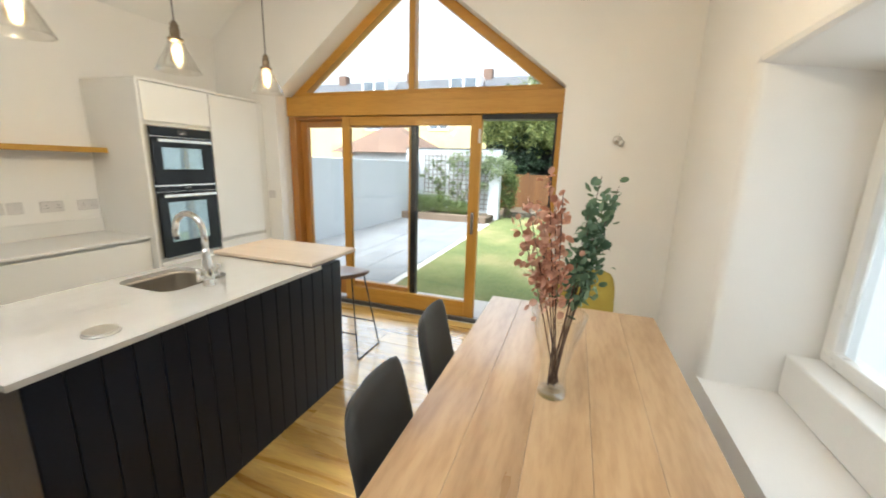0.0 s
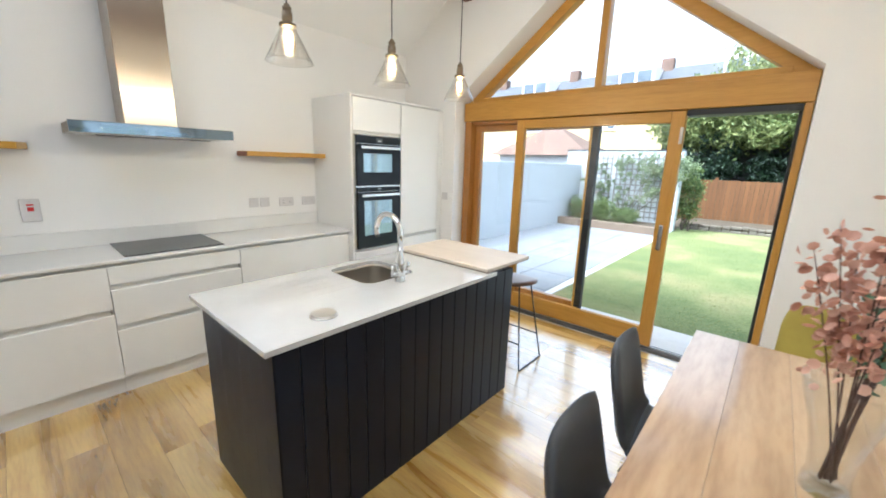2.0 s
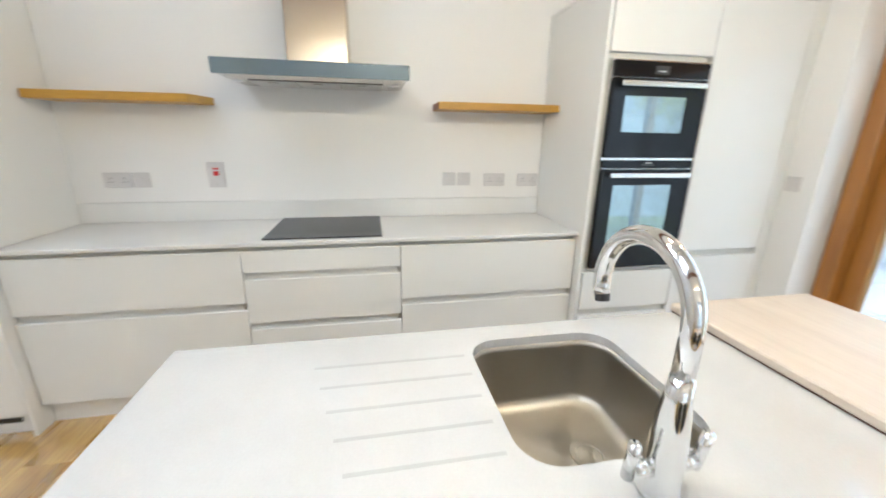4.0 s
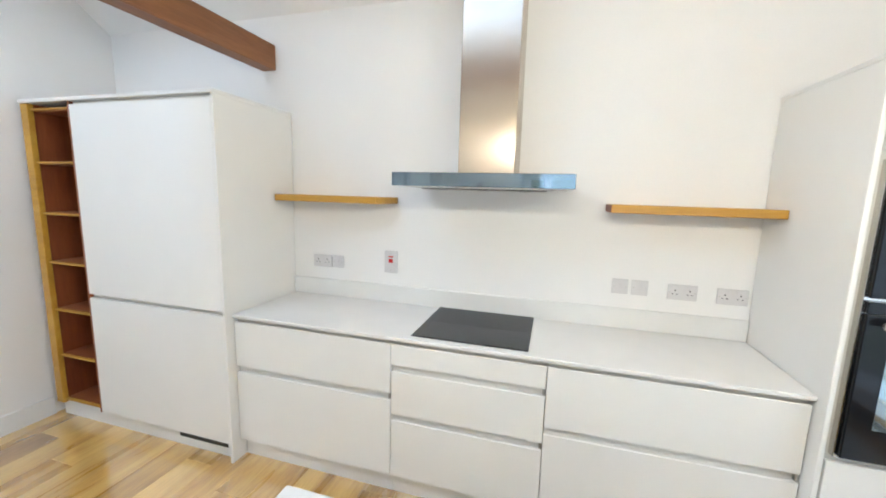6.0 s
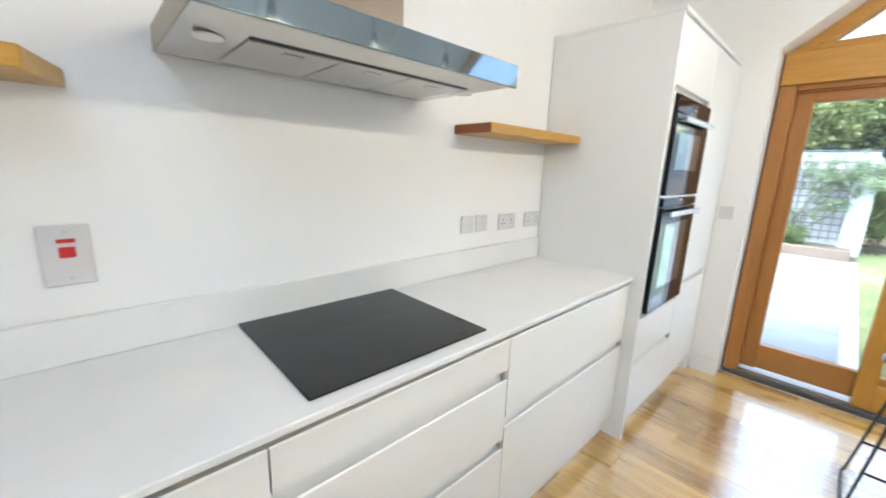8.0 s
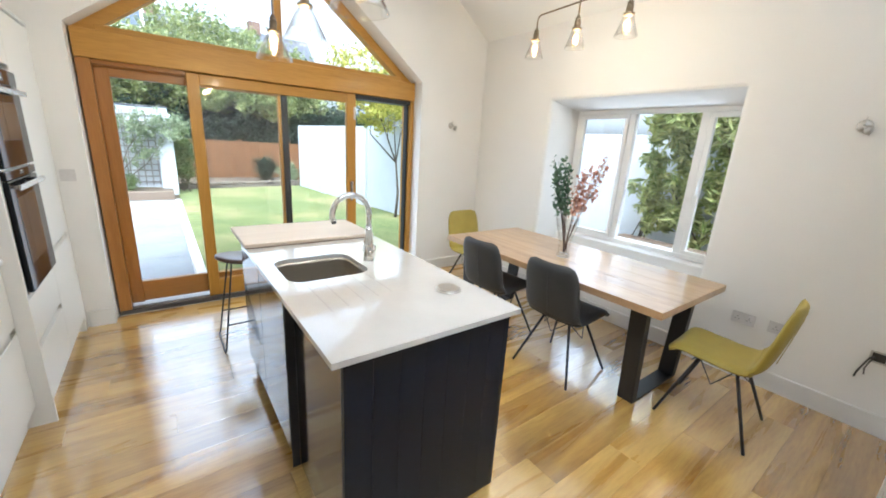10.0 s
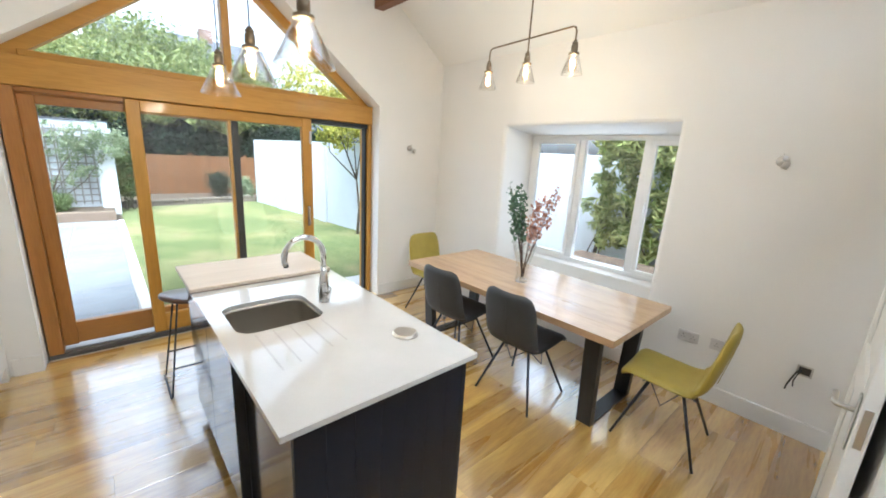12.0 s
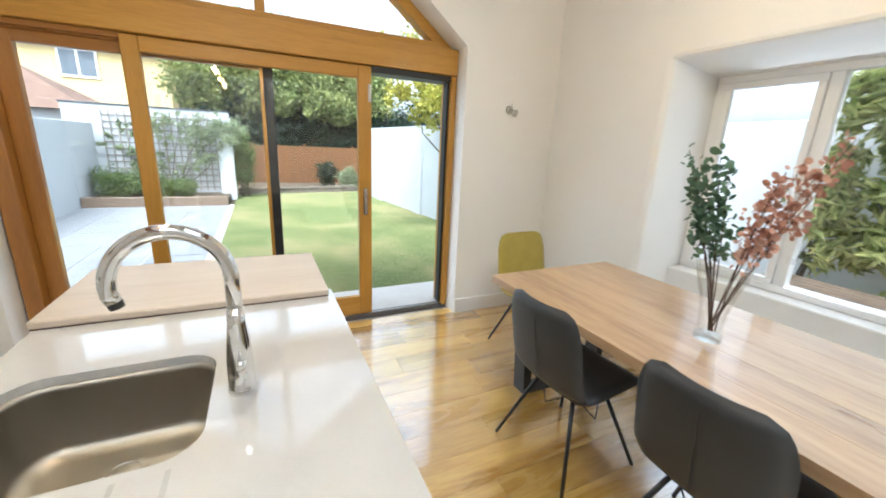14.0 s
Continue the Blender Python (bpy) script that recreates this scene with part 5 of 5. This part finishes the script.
# made pale to throw light up into the side window's reveal
structure("side_ground", box(1.24, 3.6, -4, 4.2, -0.4, -0.143), KERB, "ground beside the house, made pale to bounce light indoors", "path")
structure("sleeper_edging", box(-5.08, -2.34, 11.42, 11.56, GZ - 0.1, 0.10, 0.01), SLEEPER, "weathered timber bed edging", "edging")
structure("flower_bed", box(-5.08, -2.34, 11.565, 12.89, GZ - 0.1, 0.03), SOIL, "raised bed of dark soil", "flower bed")
structure("border_soil", prism([(-2.2, 13.65), (1.42, 14.25), (1.8, 16.4), (-2.2, 16.4)], "z", GZ - 0.2, GZ + 0.06), SOIL, "bare earth border by the fence", "flower bed")

rng = np.random.default_rng(77)
edging = structure("border_edging", prism([(-2.2, 13.63), (1.42, 14.23), (1.42, 14.27), (-2.2, 13.67)], "z", GZ - 0.1, GZ + 0.16), SOIL, "rough stone edging of the border", "edging")
x = -2.2
while x < 1.36:
    w = rng.uniform(0.14, 0.3)
    for z0, z1 in ((GZ - 0.05, GZ + rng.uniform(0.07, 0.10)), (GZ + 0.105, GZ + rng.uniform(0.17, 0.22))):
        y = 13.56 + (x + 2.2) * 0.166 + rng.uniform(-0.02, 0.02)
        part("stone", box(x + 0.008, min(x + w, 1.42) - 0.008, y, y + 0.08, z0, z1, 0.018, 2), RUBBLE, edging)
    x += w
for y in (6.9, 9.4, 11.9):
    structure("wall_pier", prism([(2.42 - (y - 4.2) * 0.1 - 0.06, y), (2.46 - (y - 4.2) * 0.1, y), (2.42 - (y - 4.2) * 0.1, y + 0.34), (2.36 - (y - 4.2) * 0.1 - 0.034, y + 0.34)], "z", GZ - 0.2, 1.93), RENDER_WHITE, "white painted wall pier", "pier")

# trellis panels
for tx in (-4.9, -4.0, -3.2):
    t = thing("trellis", (tx + 0.38, 12.86, 0.1), "square grey timber trellis panel on a white wall", "trellis", "trellis panels")
    for i in range(6):
        x = tx + i * 0.15
        part("upright", box(x, x + 0.028, 12.852, 12.872, 0.1, 2.0), LATTICE, t)
    for i in range(12):
        z = 0.16 + i * 0.155
        part("slat", box(tx - 0.01, tx + 0.79, 12.872, 12.892, z, z + 0.028), LATTICE, t)


def leafy(name, label, category, at, blobs, mat, leaves, size, seed, slim=0.5, stems=True, group=""):
    """A shrub or climber: a few bare stems and many leaves in uneven clumps."""
    ob = thing(name, at, label, category, group)
    r = np.random.default_rng(seed)
    if stems:
        for i in range(6):
            c, s = blobs[i % len(blobs)]
            e = Vector(c) + Vector(r.normal(size=3)) * 0.3 * min(s)
            a = Vector(at) + Vector((r.uniform(-0.12, 0.12), r.uniform(-0.05, 0.05), 0))
            part("stem", tube([a, (a + e) / 2 + Vector(r.normal(size=3)) * 0.08, e], [0.016, 0.011, 0.005], 5), BARK, ob)
    pts = np.concatenate([cloud(r, c, s, max(6, int(leaves * n)), 34, sp) for c, s, n, sp in [(c, s, 1.0, min(s) * 0.22) for c, s in blobs]])
    leaf_mesh("foliage", pts, r.uniform(0.6, 1.2, len(pts)) * size, mat, ob, seed, slim)
    return ob


leafy("low_hedge", "low clipped green shrub in the raised bed", "shrub", (-4.3, 12.2, 0.03), [((-4.7, 12.2, 0.33), (0.42, 0.35, 0.32)), ((-4.0, 12.2, 0.33), (0.45, 0.35, 0.31)), ((-3.4, 12.3, 0.24), (0.3, 0.3, 0.22))], LEAF, 70, 0.07, 11)
leafy("climbing_rose", "climber trained over a timber trellis", "climber", (-3.6, 12.7, 0.03), [((-4.5, 12.72, 1.25), (0.5, 0.1, 0.55)), ((-3.9, 12.72, 0.8), (0.6, 0.1, 0.45)), ((-3.4, 12.68, 1.6), (0.7, 0.14, 0.5)), ((-2.8, 12.55, 1.15), (0.5, 0.2, 0.55)), ((-2.7, 12.5, 1.7), (0.55, 0.25, 0.35)), ((-2.2, 12.35, 1.6), (0.4, 0.3, 0.3))], LEAF_GREY, 27, 0.08, 12)
leafy("ivy_shrub", "dark climbing shrub at the end of a wall", "shrub", (-2.0, 13.2, GZ), [((-2.0, 13.2, 0.9), (0.3, 0.3, 0.8))], LEAF, 70, 0.09, 13)
leafy("border_shrub", "small leafy shrub by the fence", "shrub", (0.6, 15.3, GZ + 0.06), [((0.6, 15.3, 0.4), (0.4, 0.3, 0.42))], LEAF_DARK, 50, 0.09, 14, group="border shrubs")
leafy("border_shrub", "pale leafy shrub by a white wall", "shrub", (1.25, 14.6, GZ + 0.06), [((1.2, 14.6, 0.3), (0.32, 0.3, 0.3))], LEAF_GREY, 50, 0.09, 15, group="border shrubs")

# fence of upright boards
fence = thing("fence", (0, 16.6, GZ), "reddish-brown close-boarded timber fence", "fence")
for i in range(58):
    x = -3.6 + i * 0.125
    part("board", box(x, x + 0.118, 16.55 + 0.008 * (i % 2), 16.575 + 0.008 * (i % 2), GZ - 0.1, 1.28), FENCE, fence)
for i in range(5):
    x = -3.6 + i * 1.8
    part("post", box(x - 0.05, x + 0.05, 16.595, 16.69, GZ - 0.1, 1.36, 0.01), FENCE, fence)


def tree(label, x, y, z, height, blobs, mat, clumps, size, seed, trunk=0.14):
    """A tree: tapered trunk, limbs out to each part of the crown, and leaves in uneven clumps."""
    ob = thing("tree", (x, y, z), label, "tree")
    r = np.random.default_rng(seed)
    fork = Vector((x + r.uniform(-0.15, 0.15), y, z + height * 0.42))
    part("trunk", tube([(x, y, z - 0.05), (x + 0.05, y, z + height * 0.2), fork], [trunk, trunk * 0.75, trunk * 0.55], 10), BARK, ob, smooth=True)
    for c, s in blobs:
        e = Vector(c)
        m = (fork + e) / 2 + Vector(r.normal(size=3)) * 0.15
        part("limb", tube([fork, m, e], [trunk * 0.5, trunk * 0.3, trunk * 0.1], 7), BARK, ob, smooth=True)
    pts = np.concatenate([cloud(r, c, s, clumps, 40, 0.16 * min(s)) for c, s in blobs])
    leaf_mesh("crown", pts, r.uniform(0.6, 1.2, len(pts)) * size, mat, ob, seed)
    return ob


tree("broad green tree hanging over the fence", 0.4, 18.3, GZ, 6.5, [((-1.6, 17.9, 3.55), (1.6, 1.4, 1.1)), ((0.6, 17.8, 3.35), (1.7, 1.3, 1.0)), ((2.6, 18.2, 3.6), (1.6, 1.4, 1.2)), ((0.2, 18.8, 4.2), (2.0, 1.4, 1.0)), ((-3.2, 18.6, 3.5), (1.3, 1.2, 1.0)), ((1.4, 17.2, 2.75), (0.7, 0.6, 0.5)), ((-0.8, 17.3, 2.8), (0.6, 0.6, 0.4))], TREE_LEAF, 130, 0.19, 31)
tree("round green tree beyond the trellis wall", -1.4, 20.2, GZ, 6.5, [((-2.9, 20.2, 4.2), (1.3, 1.4, 1.1)), ((-1.0, 20.2, 5.0), (1.7, 1.6, 1.4)), ((0.9, 20.3, 4.7), (1.3, 1.4, 1.2)), ((-1.6, 20.3, 3.2), (2.0, 1.5, 1.2))], TREE_LEAF, 120, 0.2, 32)
tree("slender yellow-green tree in front of the white wall", 1.82, 7.7, GZ, 3.0, [((1.5, 7.5, 2.15), (0.7, 0.6, 0.4)), ((0.95, 7.3, 2.35), (0.6, 0.5, 0.35)), ((1.9, 7.9, 2.7), (0.7, 0.7, 0.5)), ((1.2, 7.9, 3.0), (0.8, 0.7, 0.5)), ((2.2, 7.2, 2.3), (0.6, 0.5, 0.45))], LEAF_LIME, 34, 0.10, 33, 0.035)
# leaf mass that fills the dark void between fence top and crowns
leafy("dark_hedge", "near-black leaf mass standing for the shade under the trees", "hedge", (0, 17.6, GZ), [((-2.4, 17.6, 1.4), (1.4, 0.5, 1.3)), ((0.2, 17.6, 1.3), (1.6, 0.5, 1.3)), ((2.6, 17.5, 1.4), (1.4, 0.5, 1.3)), ((4.6, 17.0, 1.6), (1.2, 0.8, 1.5))], LEAF_DARK, 110, 0.17, 34)
leafy("tall_climber", "tall leafy bamboo outside the side window", "shrub", (2.75, 1.3, -0.15), [((2.8, 1.5, 0.9), (0.22, 0.55, 1.0)), ((2.8, 0.7, 1.2), (0.26, 0.7, 1.1)), ((2.8, 2.2, 1.3), (0.2, 0.42, 0.85)), ((2.65, 1.9, 2.1), (0.3, 0.55, 0.4)), ((2.75, 1.0, 2.3), (0.36, 0.9, 0.5)), ((2.6, 2.0, 0.15), (0.26, 0.5, 0.25))], BAMBOO, 56, 0.19, 35, slim=0.24)
leafy("ivy_trail", "thin trailing ivy on a white wall", "climber", (3.12, 2.6, -0.14), [((3.12, 2.55, 0.9), (0.05, 0.06, 0.8))], LEAF, 14, 0.1, 36)
leafy("border_shrub", "low dark shrub under the bamboo", "shrub", (2.62, 2.0, -0.14), [((2.62, 2.45, 0.1), (0.2, 0.5, 0.26)), ((2.62, 1.6, 0.12), (0.2, 0.5, 0.28)), ((2.05, 2.3, 0.0), (0.16, 0.5, 0.16)), ((2.05, 1.5, 0.02), (0.16, 0.5, 0.18))], LEAF, 60, 0.1, 37, group="border shrubs")
bench = thing("garden_bench", (2.4, 1.9, -0.15), "weathered timber garden bench under foliage", "bench")
for i in range(4):
    part("slat", box(2.16 + i * 0.1, 2.25 + i * 0.1, 1.15, 2.55, 0.50, 0.56, 0.006), SLEEPER, bench)
for y in (1.23, 2.47):
    part("leg", box(2.18, 2.24, y - 0.03, y + 0.03, -0.15, 0.499, 0.004), SLEEPER, bench)
    part("leg", box(2.50, 2.544, y - 0.03, y + 0.03, -0.15, 0.499, 0.004), SLEEPER, bench)
    part("brace", box(2.241, 2.499, y - 0.02, y + 0.02, 0.34, 0.40, 0.003), SLEEPER, bench)
# shed wall stretched sideways to carry the dark void under the crowns
structure("shed_wall", box(-4.2, 5.2, 19.1, 19.3, GZ - 0.1, 2.9), SHED, "dark timber shed, widened to back the shade under the trees", "shed")


# ---- houses beyond ----
def house(at, size, wall, roof_mat, label, windows, rise=2.2, hip=False):
    x, y, z = at
    w, d, h = size
    ob = thing("house", (x, y, z), label, "house")
    body = part("wall", box(x - w / 2, x + w / 2, y, y + d, z, z + h), wall, ob)
    bm = bmesh.new()
    k = w * 0.25 if hip else 0.0
    vs_ = [bm.verts.new(p) for p in ((x - w / 2 - 0.3, y - 0.3, z + h), (x + w / 2 + 0.3, y - 0.3, z + h), (x + w / 2 + 0.3, y + d + 0.3, z + h), (x - w / 2 - 0.3, y + d + 0.3, z + h),
                                     (x - w / 2 - 0.3 + k, y + d / 2, z + h + rise), (x + w / 2 + 0.3 - k, y + d / 2, z + h + rise))]
    for f in ((0, 1, 5, 4), (1, 2, 5), (2, 3, 4, 5), (3, 0, 4), (0, 3, 2, 1)):
        bm.faces.new([vs_[i] for i in f])
    part("roof", bm, roof_mat, ob)
    for wx, wz, ww, wh in windows:
        f = part("window", box(wx - ww / 2, wx + ww / 2, y - 0.06, y + 0.02, wz, wz + wh, 0.01), PLASTIC, ob)
        for s in (-1, 1):
            part("pane", box(wx + s * ww * 0.235 - ww * 0.2, wx + s * ww * 0.235 + ww * 0.2, y - 0.075, y - 0.058, wz + 0.1, wz + wh - 0.1), DARK_GLASS, f)
    return ob


house((-10.5, 23.0, GZ), (11.0, 7.0, 4.95), YELLOW_WALL, ROOF_TILE, "pale yellow rendered house with a brown roof", [(-8.1, 3.6, 1.3, 1.15), (-12.5, 3.6, 1.3, 1.15)], 0.8)
out = thing("outbuilding", (-7.4, 15.0, GZ), "low outbuilding with a brown hipped roof", "outbuilding")
part("wall", box(-9.4, -5.7, 14.6, 17.4, GZ - 0.1, 2.0), RENDER_WHITE, out)
bm = bmesh.new()
vv = [bm.verts.new(p) for p in ((-9.7, 14.3, 2.0), (-5.4, 14.3, 2.0), (-5.4, 17.7, 2.0), (-9.7, 17.7, 2.0), (-7.6, 16.0, 3.3))]
for f in ((0, 1, 4), (1, 2, 4), (2, 3, 4), (3, 0, 4), (3, 2, 1, 0)):
    bm.faces.new([vv[i] for i in f])
part("roof", bm, ROOF_TILE, out)
row = thing("terrace", (-14, 44, GZ), "distant terrace of houses with slate roofs and dormers", "house")
part("wall", box(-40, 12, 44, 52, GZ, 8.0), YELLOW_WALL, row)
part("roof", prism([(43.5, 8.0), (52.5, 8.0), (48, 11.9)], "x", -40.4, 12.4), SLATE, row)
for x in (-31, -21, -11, -2, 7):
    part("chimney", box(x - 0.55, x + 0.55, 47.6, 48.6, 11.0, 12.8), ROOF_TILE, row)
for x in (-24.4, -13, -4):
    dm = part("dormer", box(x - 1.7, x + 1.7, 44.4, 48, 9.2, 11.7), PLASTIC, row)
    for s in (-1, 1):
        part("pane", box(x + s * 0.8 - 0.65, x + s * 0.8 + 0.65, 44.34, 44.42, 9.8, 11.2), DARK_GLASS, dm)

# ---- pieces of the ground and floor ----
bx = [-5.08, -4.4, -3.72, -3.04, -2.34]
slab = 0
for j in range(8):
    y = 4.3 + j * 0.89
    for i in range(4):
        g = box(bx[i] + 0.006, bx[i + 1] - 0.006, y + 0.006, min(y + 0.884, 11.41), GZ - 0.06, GZ + 0.012, 0.006)
        ob = link("paving_slab", g, STONE, structure("patio_bed", box(-5.085, -2.335, 4.25, 11.42, GZ - 0.2, GZ + 0.002), KERB, "grey mortar bed of the patio", "patio") if slab == 0 else patio)
        if slab == 0:
            patio = ob.parent
        slab += 1

rng = np.random.default_rng(9)
nb = 9000
gx, gy = rng.uniform(-2.2, 2.2, nb), 4.95 + 8.9 * rng.uniform(0, 1, nb) ** 1.4
keep = gx < 2.3 - (gy - 4.9) * 0.1
gx, gy = gx[keep], gy[keep]
hgt = rng.uniform(0.007, 0.016, len(gx))
ang = rng.uniform(0, 6.28, len(gx))
lean = rng.normal(0, 0.015, (len(gx), 2))
wd = 0.006
va = np.stack([gx - wd * np.cos(ang), gy - wd * np.sin(ang), np.full(len(gx), GZ)], 1)
vb = np.stack([gx + wd * np.cos(ang), gy + wd * np.sin(ang), np.full(len(gx), GZ)], 1)
vc = np.stack([gx + lean[:, 0], gy + lean[:, 1], GZ + hgt], 1)
me = bpy.data.meshes.new("grass")
me.from_pydata(np.stack([va, vb, vc], 1).reshape(-1, 3).tolist(), [], np.arange(3 * len(gx)).reshape(-1, 3).tolist())
me.materials.append(BLADES)
tagged(new("grass", me), "short uneven green and straw-coloured grass", "grass", "", "stuff")

# oak floor boards, laid across the room
board_floor = structure("floor", box(X0, X1, Y0, Y1 + 0.12, -0.0155, -0.0135), FLOOR, "honey oak laminate plank floor", "floor")
PW, PL = 0.192, 1.285
shared = {}
rows_n = int((Y1 + 0.11 - Y0) / PW) + 1
for j in range(rows_n):
    y0 = Y0 + j * PW
    y1 = min(y0 + PW, Y1 + 0.11)
    if y1 - y0 < 0.02:
        continue
    x = X0 - (0.37 * (j % 3) + 0.11 * (j % 5)) % PL
    while x < X1:
        a, b = max(x, X0), min(x + PL, X1)
        if b - a > 0.02:
            key = (round(b - a, 3), round(y1 - y0, 3))
            if key not in shared:
                g = box(-(b - a) / 2 + 0.0004, (b - a) / 2 - 0.0004, -(y1 - y0) / 2 + 0.0004, (y1 - y0) / 2 - 0.0004, -0.0125, 0.0, 0.0005)
                ob = link("plank", g, FLOOR)
                shared[key] = ob.data
            else:
                ob = new("plank", shared[key])
            ob.parent = board_floor
            ob.location = ((a + b) / 2, (y0 + y1) / 2, 0.0)
        x += PL
